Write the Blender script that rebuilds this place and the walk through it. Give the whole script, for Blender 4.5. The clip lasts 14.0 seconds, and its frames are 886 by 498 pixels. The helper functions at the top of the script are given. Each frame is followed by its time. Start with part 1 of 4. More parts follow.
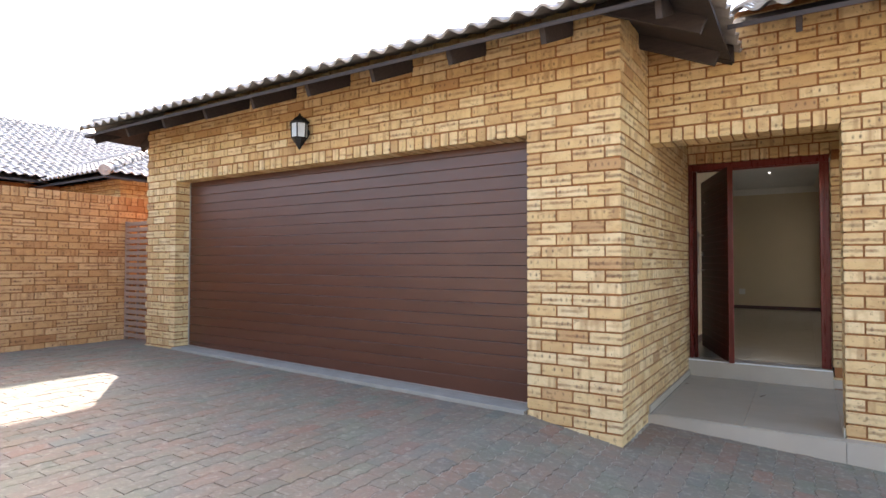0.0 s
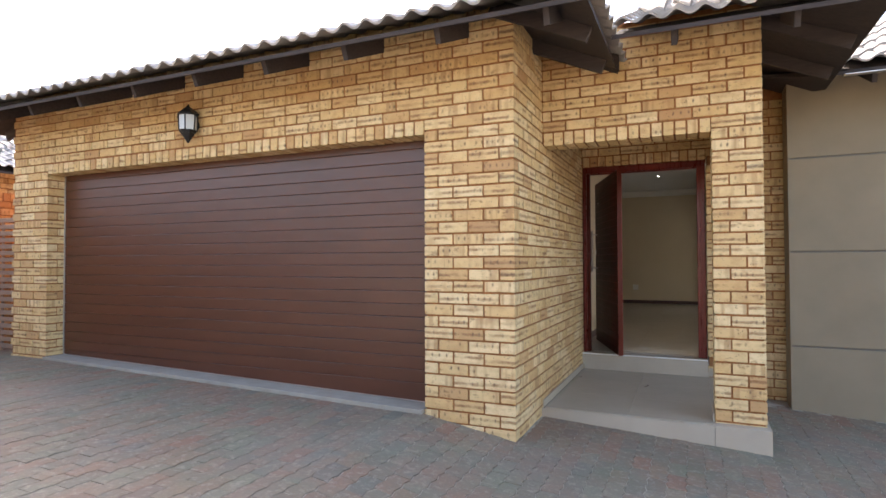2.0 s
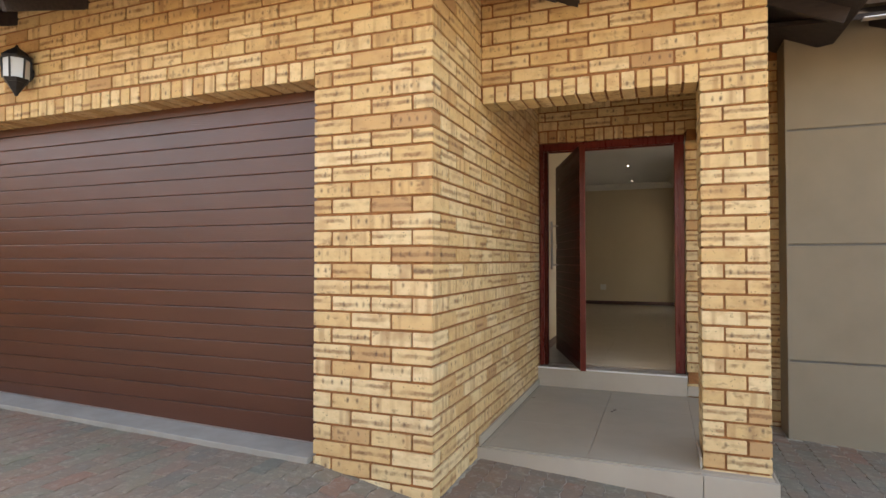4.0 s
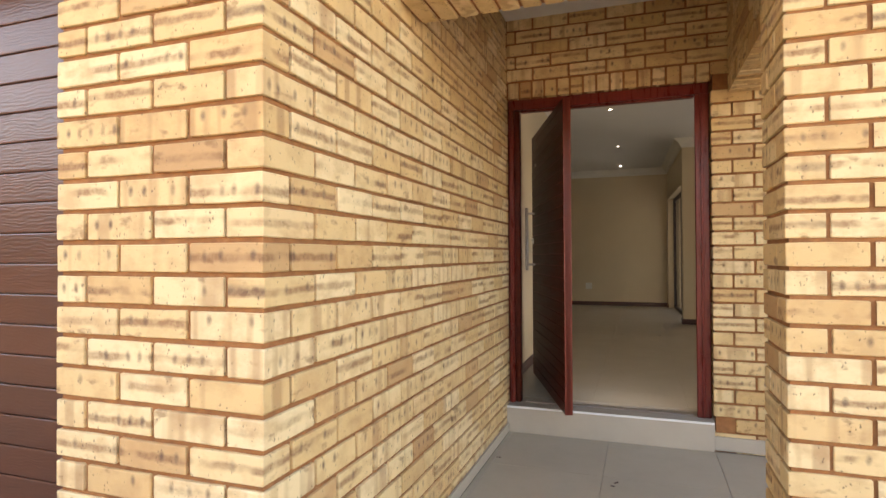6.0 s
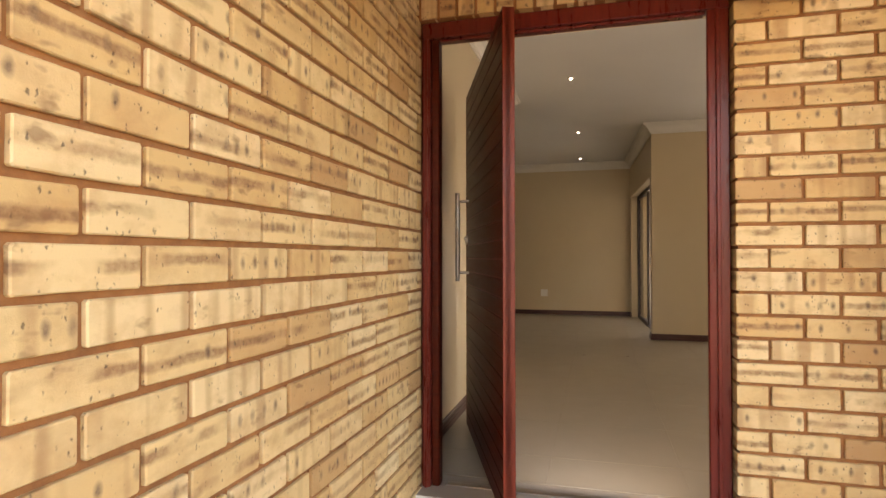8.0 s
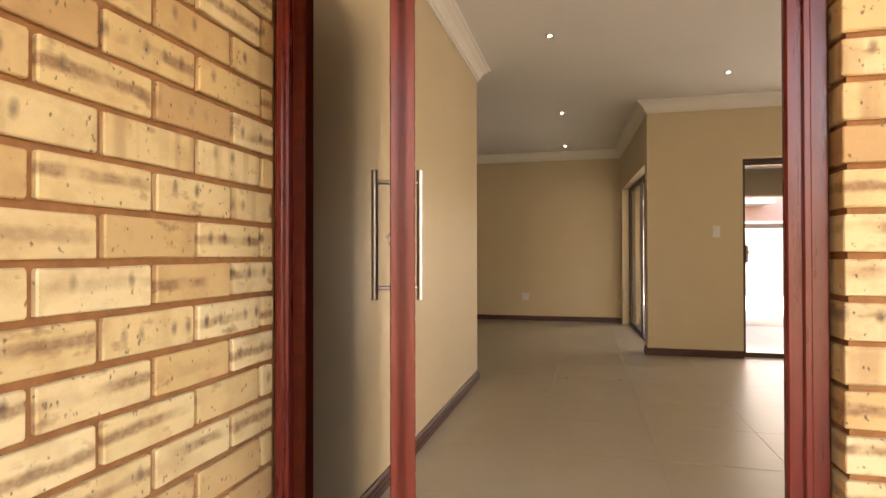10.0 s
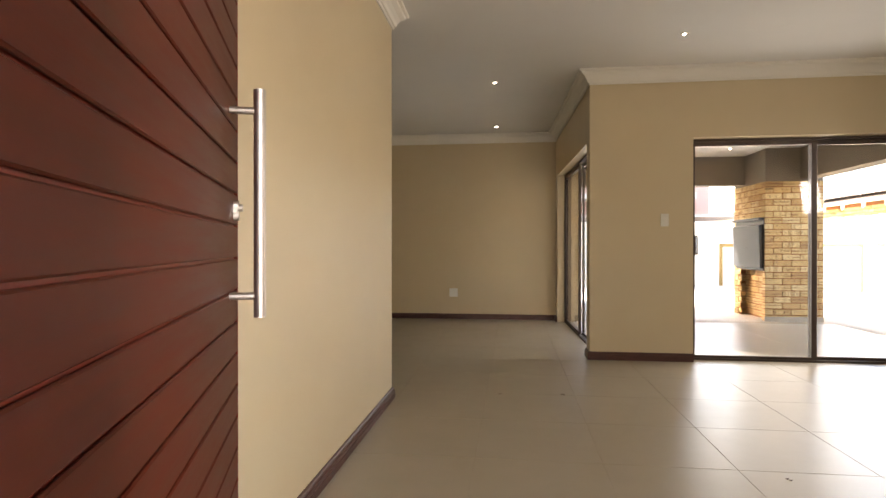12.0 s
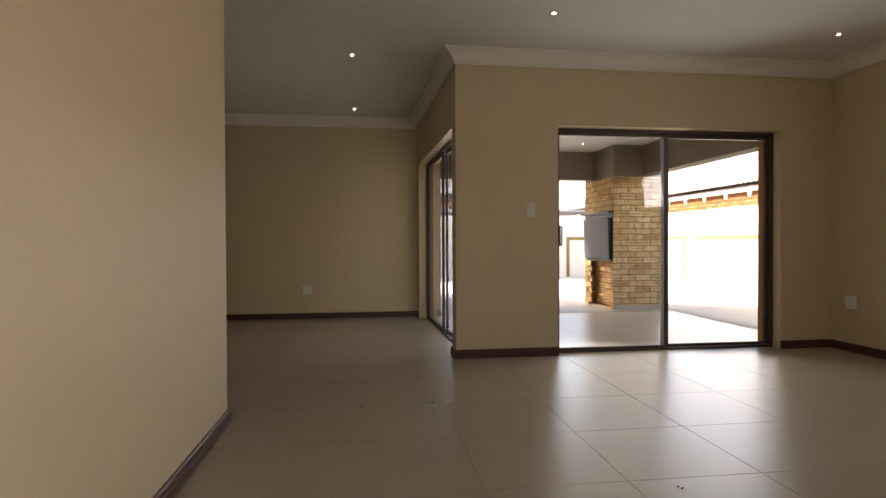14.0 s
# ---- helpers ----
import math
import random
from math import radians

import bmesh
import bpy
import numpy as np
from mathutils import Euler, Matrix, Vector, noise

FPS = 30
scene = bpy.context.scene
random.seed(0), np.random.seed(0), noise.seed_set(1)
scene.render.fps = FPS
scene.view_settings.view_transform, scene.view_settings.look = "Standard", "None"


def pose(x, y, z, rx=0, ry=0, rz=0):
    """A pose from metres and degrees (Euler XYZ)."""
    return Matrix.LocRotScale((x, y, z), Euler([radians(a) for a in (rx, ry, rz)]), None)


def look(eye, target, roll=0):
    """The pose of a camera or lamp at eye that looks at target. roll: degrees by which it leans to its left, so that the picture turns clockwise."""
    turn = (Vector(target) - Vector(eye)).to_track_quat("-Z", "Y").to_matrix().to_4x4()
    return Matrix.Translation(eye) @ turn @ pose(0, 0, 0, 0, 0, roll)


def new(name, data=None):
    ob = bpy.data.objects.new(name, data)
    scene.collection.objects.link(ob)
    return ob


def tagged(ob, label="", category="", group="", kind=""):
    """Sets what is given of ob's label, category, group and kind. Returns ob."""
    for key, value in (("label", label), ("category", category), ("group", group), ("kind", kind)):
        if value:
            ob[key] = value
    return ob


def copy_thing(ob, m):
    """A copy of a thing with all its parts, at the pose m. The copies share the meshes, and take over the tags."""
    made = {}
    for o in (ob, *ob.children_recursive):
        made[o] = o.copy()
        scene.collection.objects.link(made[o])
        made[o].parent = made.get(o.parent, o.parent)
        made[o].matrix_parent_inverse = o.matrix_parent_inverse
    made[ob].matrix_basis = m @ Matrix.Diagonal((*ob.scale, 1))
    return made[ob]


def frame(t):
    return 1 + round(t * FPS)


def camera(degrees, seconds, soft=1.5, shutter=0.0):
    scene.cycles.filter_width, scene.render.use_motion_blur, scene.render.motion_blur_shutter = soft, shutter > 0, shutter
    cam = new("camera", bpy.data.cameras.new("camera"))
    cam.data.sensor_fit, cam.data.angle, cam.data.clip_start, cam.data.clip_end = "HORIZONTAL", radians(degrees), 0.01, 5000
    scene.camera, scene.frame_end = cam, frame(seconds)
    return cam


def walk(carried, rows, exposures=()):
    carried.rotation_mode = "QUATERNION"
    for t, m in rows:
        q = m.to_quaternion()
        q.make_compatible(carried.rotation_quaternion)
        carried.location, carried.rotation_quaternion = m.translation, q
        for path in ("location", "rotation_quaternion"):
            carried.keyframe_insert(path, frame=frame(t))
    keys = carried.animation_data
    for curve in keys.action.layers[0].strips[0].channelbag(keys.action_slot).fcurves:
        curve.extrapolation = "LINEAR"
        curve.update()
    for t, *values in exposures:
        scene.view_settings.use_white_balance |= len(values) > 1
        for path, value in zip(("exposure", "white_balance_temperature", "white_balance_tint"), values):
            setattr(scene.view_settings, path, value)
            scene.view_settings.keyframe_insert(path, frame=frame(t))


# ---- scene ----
cam = camera(76.5, 14.0)
PATH = [
    (0, (0.027, 0.906, 0.991), (-1.053, 2.588, 1.041), 0.1),
    (0.5, (0.043, 0.934, 0.985), (-0.989, 2.646, 1.037), 0.1),
    (1, (0.062, 0.943, 0.985), (-0.896, 2.698, 1.036), 0.1),
    (1.5, (0.084, 0.953, 0.994), (-0.8, 2.747, 1.042), -0.1),
    (2, (0.119, 0.998, 1.0), (-0.694, 2.824, 1.044), -0.2),
    (2.5, (0.147, 1.14, 0.962), (-0.623, 2.985, 1.012), -0.2),
    (2.7, (0.141, 1.225, 0.932), (-0.619, 3.074, 0.988), -0.1),
    (4.8, (-0.044, 2.787, 0.975), (-0.743, 4.66, 1.003), -0.3),
    (5, (-0.066, 2.916, 0.973), (-0.759, 4.792, 0.999), -0.4),
    (5.5, (-0.108, 3.255, 0.991), (-0.791, 5.135, 1.013), -0.3),
    (6, (-0.155, 3.608, 0.992), (-0.82, 5.494, 1.014), -0.3),
    (6.5, (-0.202, 3.929, 0.996), (-0.834, 5.827, 1.018), -0.1),
    (7, (-0.206, 4.276, 1.003), (-0.809, 6.183, 1.027), -0.2),
    (7.2, (-0.229, 4.417, 0.993), (-0.809, 6.331, 1.023), -0.2),
    (9.3, (-0.273, 5.735, 1.028), (-0.777, 7.67, 1.052), -0.0),
    (9.5, (-0.254, 5.819, 1.028), (-0.764, 7.753, 1.056), -0.1),
    (10, (-0.239, 6.067, 1.044), (-0.725, 8.007, 1.062), -0.1),
    (10.5, (-0.212, 6.298, 1.052), (-0.682, 8.242, 1.057), -0.1),
    (11, (-0.234, 6.566, 1.036), (-0.678, 8.517, 1.034), -0.0),
    (11.5, (-0.267, 6.785, 1.047), (-0.636, 8.751, 1.042), 0.0),
    (12, (-0.303, 6.983, 1.021), (-0.546, 8.968, 1.015), -0.0),
    (12.5, (-0.304, 7.161, 1.041), (-0.431, 9.157, 1.024), -0.0),
    (13, (-0.326, 7.318, 1.005), (-0.312, 9.318, 0.993), 0.0),
    (13.5, (-0.321, 7.432, 1.009), (-0.179, 9.427, 0.988), -0.1),
    (14, (-0.331, 7.506, 0.992), (-0.07, 9.489, 0.967), -0.2),
]
EXPOSURES = [(0.0, 2.55, 6700, 14), (2.7, 2.5, 6950, 15), (4.8, 2.82, 8300, 16), (5.5, 3.05, 8000, 15), (6.5, 3.28, 8300, 21), (7.2, 3.38, 9000, 23),
             (9.3, 4.0, 9400, 23), (10.5, 4.16, 9050, 21), (11.0, 4.25, 8500, 20), (12.5, 4.0, 7500, 16), (13.2, 3.78, 7200, 16), (14.0, 3.2, 7400, 18)]
walk(cam, [(t, look(eye, target, roll)) for t, eye, target, roll in PATH], EXPOSURES)

# ---- world and sun ----
world = bpy.data.worlds.new("world")
scene.world = world
world.use_nodes = True
wn = world.node_tree
sky = wn.nodes.new("ShaderNodeTexSky")
sky.sky_type = "NISHITA"
sky.sun_disc = False
sky.sun_elevation = radians(36)
sky.sun_rotation = radians(-54)
sky.air_density, sky.dust_density, sky.ozone_density = 1.0, 3.0, 0.6
bg = wn.nodes["Background"]
bg.inputs["Strength"].default_value = 0.15
wn.links.new(sky.outputs[0], bg.inputs[0])
sun = new("sun", bpy.data.lights.new("sun", "SUN"))
sun.data.energy, sun.data.angle, sun.data.color = 2.5, radians(0.5), (1.0, 0.96, 0.90)
sun.matrix_world = look((-11, 8, 10), (0, 0, 0))


def window_light(name, place, aim, w, h, energy, colour=(0.94, 0.97, 1.0)):
    la = new(name, bpy.data.lights.new(name, "AREA"))
    la.data.shape, la.data.size, la.data.size_y, la.data.energy = "RECTANGLE", w, h, energy
    la.data.color = colour
    la.matrix_world = look(place, aim)
    return la


window_light("skylight_sliding_door", (2.33, 12.50, 1.0), (0.0, 9.5, 0.8), 2.0, 1.9, 1.9)
window_light("skylight_side_sliding_door", (0.68, 13.6, 1.0), (-2.0, 13.6, 0.9), 2.2, 1.9, 0.3)
window_light("skylight_side_window", (3.92, 9.15, 1.74), (0.0, 9.15, 1.2), 0.58, 0.46, 1.1)
window_light("skylight_front_door", (-0.21, 7.48, 1.0), (-0.21, 9.48, 0.95), 0.66, 1.86, 0.8)

# ---- mesh helpers ----
UNIT_CACHE = {}


def link_bm(bm, name, material, parent=None, label="", kind="", smooth=False):
    me = bpy.data.meshes.new(name)
    bm.normal_update()
    bm.to_mesh(me)
    bm.free()
    for m in (material if isinstance(material, (list, tuple)) else [material]):
        me.materials.append(m)
    if smooth:
        me.shade_smooth()
        me.set_sharp_from_angle(angle=radians(35))
    ob = new(name, me)
    ob.parent = parent
    return tagged(ob, label=label, kind=kind)


def part(name, bm, material, parent, label="", smooth=False):
    return link_bm(bm, name, material, parent, label, smooth=smooth)


def add_box(bm, x0, x1, y0, y1, z0, z1, bevel=0.0, mat=0):
    r = bmesh.ops.create_cube(bm, size=1.0)
    for v in r["verts"]:
        v.co = Vector(((x0 + x1) / 2 + v.co.x * (x1 - x0), (y0 + y1) / 2 + v.co.y * (y1 - y0), (z0 + z1) / 2 + v.co.z * (z1 - z0)))
    faces = {f for v in r["verts"] for f in v.link_faces}
    for f in faces:
        f.material_index = mat
    if bevel > 0:
        edges = list({e for f in faces for e in f.edges})
        bmesh.ops.bevel(bm, geom=edges, offset=bevel, segments=1, affect="EDGES", profile=0.5)
    return bm


def box(x0, x1, y0, y1, z0, z1, bevel=0.0):
    return add_box(bmesh.new(), x0, x1, y0, y1, z0, z1, bevel)


def add_cyl(bm, p, q, r1, r2=None, seg=16, cap=True):
    p, q = Vector(p), Vector(q)
    r2 = r1 if r2 is None else r2
    d = q - p
    m = Matrix.Translation((p + q) / 2) @ d.to_track_quat("Z", "Y").to_matrix().to_4x4()
    bmesh.ops.create_cone(bm, cap_ends=cap, segments=seg, radius1=r1, radius2=r2, depth=d.length, matrix=m)
    return bm


def cyl(p, q, r1, r2=None, seg=16):
    return add_cyl(bmesh.new(), p, q, r1, r2, seg)


def empty(name, m, label="", category="", group="", kind=""):
    e = new(name)
    e.matrix_world = m
    return tagged(e, label, category, group, kind)


def structure(name, bm, material, label="", smooth=False):
    return link_bm(bm, name, material, None, label, "structure", smooth)


# ---- materials ----
def base_mat(name, rough=0.6, metallic=0.0):
    m = bpy.data.materials.new(name)
    m.use_nodes = True
    b = m.node_tree.nodes["Principled BSDF"]
    b.inputs["Roughness"].default_value = rough
    b.inputs["Metallic"].default_value = metallic
    return m, m.node_tree.nodes, m.node_tree.links, b


def ramp(nodes, links, fac, stops, interp="LINEAR"):
    r = nodes.new("ShaderNodeValToRGB")
    r.color_ramp.interpolation = interp
    while len(r.color_ramp.elements) < len(stops):
        r.color_ramp.elements.new(0.5)
    for e, (p, c) in zip(r.color_ramp.elements, stops):
        e.position = p
        e.color = (*c, 1) if len(c) == 3 else c
    links.new(fac, r.inputs[0])
    return r.outputs[0]


def mix(nodes, links, fac, a, b, mode="MIX"):
    n = nodes.new("ShaderNodeMix")
    n.data_type, n.blend_type = "RGBA", mode
    for sock, val in ((n.inputs[0], fac), (n.inputs[6], a), (n.inputs[7], b)):
        if isinstance(val, (int, float)):
            sock.default_value = val
        elif isinstance(val, tuple):
            sock.default_value = (*val, 1)
        else:
            links.new(val, sock)
    return n.outputs[2]


def math_node(nodes, links, op, a, b=0.0, c=0.0):
    n = nodes.new("ShaderNodeMath")
    n.operation = op
    for sock, val in zip(n.inputs, (a, b, c)):
        if isinstance(val, (int, float)):
            sock.default_value = val
        else:
            links.new(val, sock)
    return n.outputs[0]


def tex_noise(nodes, links, vec, scale, detail=4.0, rough=0.6):
    n = nodes.new("ShaderNodeTexNoise")
    n.inputs["Scale"].default_value, n.inputs["Detail"].default_value, n.inputs["Roughness"].default_value = scale, detail, rough
    if vec is not None:
        links.new(vec, n.inputs["Vector"])
    return n.outputs[0]


def mapped(nodes, links, vec, scale=(1, 1, 1)):
    n = nodes.new("ShaderNodeMapping")
    n.inputs["Scale"].default_value = scale
    links.new(vec, n.inputs["Vector"])
    return n.outputs[0]


def bump(nodes, links, b, height, strength=0.3, dist=0.004):
    n = nodes.new("ShaderNodeBump")
    n.inputs["Strength"].default_value, n.inputs["Distance"].default_value = strength, dist
    links.new(height, n.inputs["Height"])
    links.new(n.outputs[0], b.inputs["Normal"])


def coords(nodes, kind="Object"):
    return nodes.new("ShaderNodeTexCoord").outputs[kind]


def piece_random(nodes, island):
    if island:
        return nodes.new("ShaderNodeNewGeometry").outputs["Random Per Island"]
    return nodes.new("ShaderNodeObjectInfo").outputs["Random"]


def brick_material(name, island, tint=None):
    m, n, l, b = base_mat(name, 0.85)
    rnd = piece_random(n, island)
    comb = n.new("ShaderNodeCombineXYZ")
    l.new(math_node(n, l, "MULTIPLY", rnd, 37.0), comb.inputs[0])
    l.new(math_node(n, l, "MULTIPLY", rnd, 91.0), comb.inputs[1])
    l.new(math_node(n, l, "MULTIPLY", rnd, 53.0), comb.inputs[2])
    add = n.new("ShaderNodeVectorMath")
    l.new(coords(n), add.inputs[0])
    l.new(comb.outputs[0], add.inputs[1])
    vec = add.outputs[0]
    r2 = math_node(n, l, "FRACT", math_node(n, l, "MULTIPLY", rnd, 7.31))
    base = ramp(n, l, r2, [(0.0, (0.61, 0.401, 0.174)), (0.25, (0.67, 0.477, 0.231)), (0.6, (0.73, 0.549, 0.298)), (0.82, (0.61, 0.396, 0.169)), (0.94, (0.54, 0.335, 0.145)), (1.0, (0.45, 0.255, 0.11))])
    soft = tex_noise(n, l, mapped(n, l, vec, (11, 11, 14)), 1.0, 4.0, 0.6)
    base = mix(n, l, ramp(n, l, soft, [(0.45, (0, 0, 0)), (0.70, (0.5, 0.5, 0.5))]), base, (0.40, 0.215, 0.085))
    # kiss marks: soft upright bands, a drag band along the middle, or round burn marks in a row
    r3 = math_node(n, l, "FRACT", math_node(n, l, "MULTIPLY", rnd, 3.77))
    r4 = math_node(n, l, "FRACT", math_node(n, l, "MULTIPLY", rnd, 11.9))
    r5 = math_node(n, l, "FRACT", math_node(n, l, "MULTIPLY", rnd, 19.3))
    sep = n.new("ShaderNodeSeparateXYZ")
    l.new(coords(n), sep.inputs[0])
    px, pz = sep.outputs[0], sep.outputs[2]
    if island:
        pz = math_node(n, l, "MODULO", math_node(n, l, "ADD", pz, 10.0), 0.085)
    wob = math_node(n, l, "SUBTRACT", tex_noise(n, l, vec, 22.0, 3.0, 0.6), 0.5)
    edge = tex_noise(n, l, vec, 60.0, 3.0, 0.6)
    patch = tex_noise(n, l, vec, 9.0, 2.0, 0.5)

    def fall(value, stops):
        return ramp(n, l, value, [(p, (q, q, q)) for p, q in stops])

    bands = tex_noise(n, l, mapped(n, l, vec, (26, 26, 1.5)), 1.0, 1.0, 0.3)
    up = math_node(n, l, "MULTIPLY", fall(bands, [(0.50, 0), (0.66, 1)]), fall(r3, [(0.60, 0), (0.68, 0.45), (1.0, 0.6)]))
    base = mix(n, l, up, base, (0.32, 0.165, 0.065))
    centre = math_node(n, l, "ADD", 0.026, math_node(n, l, "MULTIPLY", r4, 0.022))
    dz = math_node(n, l, "ABSOLUTE", math_node(n, l, "SUBTRACT", math_node(n, l, "ADD", pz, math_node(n, l, "MULTIPLY", wob, 0.016)), centre))
    band = math_node(n, l, "MULTIPLY", fall(math_node(n, l, "MULTIPLY", dz, 30.0), [(0.16, 1), (0.42, 0)]), fall(patch, [(0.36, 0), (0.56, 1)]))
    band = math_node(n, l, "MULTIPLY", band, fall(r3, [(0.0, 0.95), (0.36, 0.8), (0.46, 0.0)]))
    base = mix(n, l, math_node(n, l, "MULTIPLY", band, fall(edge, [(0.3, 0.55), (0.6, 1)])), base, (0.26, 0.125, 0.052))
    gap = math_node(n, l, "ADD", 0.034, math_node(n, l, "MULTIPLY", r4, 0.03))
    cell = math_node(n, l, "ADD", math_node(n, l, "DIVIDE", px, gap), r5)
    dx = math_node(n, l, "MULTIPLY", math_node(n, l, "SUBTRACT", math_node(n, l, "FRACT", cell), 0.5), gap)
    lucky = n.new("ShaderNodeTexWhiteNoise")
    lucky.noise_dimensions = "2D"
    two = n.new("ShaderNodeCombineXYZ")
    l.new(math_node(n, l, "FLOOR", cell), two.inputs[0])
    l.new(math_node(n, l, "MULTIPLY", rnd, 500.0), two.inputs[1])
    l.new(two.outputs[0], lucky.inputs["Vector"])
    dx = math_node(n, l, "DIVIDE", math_node(n, l, "ADD", dx, math_node(n, l, "MULTIPLY", wob, 0.010)), 0.011)
    oz = math_node(n, l, "DIVIDE", math_node(n, l, "SUBTRACT", math_node(n, l, "ADD", pz, math_node(n, l, "MULTIPLY", wob, 0.012)), math_node(n, l, "ADD", centre, 0.004)), 0.019)
    dist = math_node(n, l, "SQRT", math_node(n, l, "ADD", math_node(n, l, "MULTIPLY", dx, dx), math_node(n, l, "MULTIPLY", oz, oz)))
    oval = math_node(n, l, "MULTIPLY", fall(dist, [(0.25, 1), (0.98, 0)]), fall(lucky.outputs["Value"], [(0.46, 0), (0.47, 0.55), (1.0, 1.0)]))
    oval = math_node(n, l, "MULTIPLY", oval, fall(r5, [(0.40, 0), (0.42, 0.9), (1.0, 0.95)]))
    base = mix(n, l, math_node(n, l, "MULTIPLY", oval, fall(edge, [(0.3, 0.6), (0.6, 1)])), base, (0.12, 0.066, 0.04))
    blot = tex_noise(n, l, mapped(n, l, vec, (13, 13, 22)), 1.0, 3.0, 0.55)
    base = mix(n, l, math_node(n, l, "MULTIPLY", fall(blot, [(0.62, 0), (0.72, 1)]), 0.6), base, (0.2, 0.092, 0.036))
    vor = n.new("ShaderNodeTexVoronoi")
    vor.inputs["Scale"].default_value = 62
    vor.inputs["Randomness"].default_value = 1.0
    warp = n.new("ShaderNodeVectorMath")
    l.new(mapped(n, l, vec, (1.5, 1.5, 0.8)), warp.inputs[0])
    jag = n.new("ShaderNodeTexNoise")
    jag.inputs["Scale"].default_value = 130
    l.new(vec, jag.inputs["Vector"])
    jagged = n.new("ShaderNodeVectorMath")
    jagged.operation = "SCALE"
    jagged.inputs["Scale"].default_value = 0.012
    l.new(jag.outputs["Color"], jagged.inputs[0])
    l.new(jagged.outputs[0], warp.inputs[1])
    l.new(warp.outputs[0], vor.inputs["Vector"])
    pick = tex_noise(n, l, vec, 38.0, 2.0, 0.5)
    speck = math_node(n, l, "MULTIPLY", ramp(n, l, vor.outputs["Distance"], [(0.14, (1, 1, 1)), (0.30, (0, 0, 0))]), ramp(n, l, pick, [(0.54, (0, 0, 0)), (0.60, (0.9, 0.9, 0.9))]))
    base = mix(n, l, math_node(n, l, "MULTIPLY", speck, 0.75), base, (0.045, 0.025, 0.015))
    if tint:
        base = mix(n, l, 1.0, base, tint, "MULTIPLY")
    l.new(base, b.inputs["Base Color"])
    fine = tex_noise(n, l, vec, 260.0, 4.0, 0.7)
    mid = tex_noise(n, l, vec, 40.0, 3.0, 0.6)
    bump(n, l, b, math_node(n, l, "SUBTRACT", math_node(n, l, "ADD", fine, mid), speck), 0.5, 0.0025)
    return m


def noisy(name, c1, c2, scale=6.0, rough=0.7, bump_scale=90.0, bump_strength=0.15, metallic=0.0, stretch=(1, 1, 1), detail=4.0, dist=0.003, spec=None):
    m, n, l, b = base_mat(name, rough, metallic)
    vec = mapped(n, l, coords(n), stretch)
    f = tex_noise(n, l, vec, scale, detail, 0.6)
    l.new(ramp(n, l, f, [(0.3, c1), (0.7, c2)]), b.inputs["Base Color"])
    g = tex_noise(n, l, vec, bump_scale, 3.0, 0.6)
    bump(n, l, b, g, bump_strength, dist)
    if spec is not None:
        b.inputs["Specular IOR Level"].default_value = spec
    return m


M_BRICK = brick_material("yellow_clay_brick", False)
M_BRICK_J = brick_material("yellow_clay_brick_joined", True)
M_BRICK_RED = brick_material("russet_clay_brick", False, (0.86, 0.66, 0.56))
M_BRICK_RED_J = brick_material("russet_clay_brick_joined", True, (0.86, 0.66, 0.56))
M_MORTAR = noisy("brown_mortar", (0.2388, 0.09553, 0.03257), (0.3582, 0.1499, 0.05211), 25, 0.95, 180, 0.5)
M_PLASTER_OUT = noisy("grey_beige_plaster", (0.218, 0.171, 0.112), (0.261, 0.206, 0.137), 1.6, 0.85, 150, 0.35)
M_GROOVE = noisy("plaster_groove", (0.144, 0.126, 0.108), (0.168, 0.15, 0.126), 8, 0.9)
M_WALL_IN = noisy("cream_wall_paint", (0.6, 0.487, 0.315), (0.63, 0.517, 0.338), 1.2, 0.42, 220, 0.12, dist=0.001)
M_CEIL = noisy("white_ceiling_paint", (0.70, 0.69, 0.66), (0.74, 0.73, 0.70), 1.0, 0.8, 120, 0.05)
M_CORNICE = noisy("white_cornice", (0.76, 0.73, 0.66), (0.80, 0.77, 0.70), 2.0, 0.6, 100, 0.05)
M_SKIRT = noisy("dark_stained_skirting", (0.060, 0.022, 0.017), (0.10, 0.037, 0.027), 9, 0.35, 60, 0.2, stretch=(1, 1, 6))
M_DARKWOOD = noisy("dark_eaves_timber", (0.028, 0.0192, 0.0168), (0.052, 0.036, 0.0304), 7, 0.8, 60, 0.3, stretch=(1, 6, 6))
M_STEEL = noisy("brushed_steel", (0.50, 0.45, 0.41), (0.60, 0.54, 0.49), 30, 0.40, 300, 0.1, metallic=1.0, stretch=(8, 8, 1))
M_BRONZE = noisy("bronze_aluminium_frame", (0.0525, 0.0329, 0.0238), (0.0665, 0.042, 0.0308), 6, 0.4, 100, 0.05, metallic=0.1)
M_BLACK = noisy("black_lantern_metal", (0.018, 0.018, 0.02), (0.03, 0.03, 0.032), 20, 0.45, 120, 0.2, metallic=0.6)
M_PLASTIC = noisy("white_plastic", (0.74, 0.72, 0.66), (0.78, 0.76, 0.70), 5, 0.35, 100, 0.03)
M_CONCRETE = noisy("pale_concrete_slab", (0.27, 0.238, 0.193), (0.339, 0.302, 0.248), 5, 0.9, 70, 0.4)
M_GROUT = noisy("grey_grout", (0.2, 0.1744, 0.14), (0.232, 0.2016, 0.164), 12, 0.9)
M_GROUT_IN = noisy("taupe_floor_grout", (0.3585, 0.3049, 0.2279), (0.4012, 0.3424, 0.26), 12, 0.9)
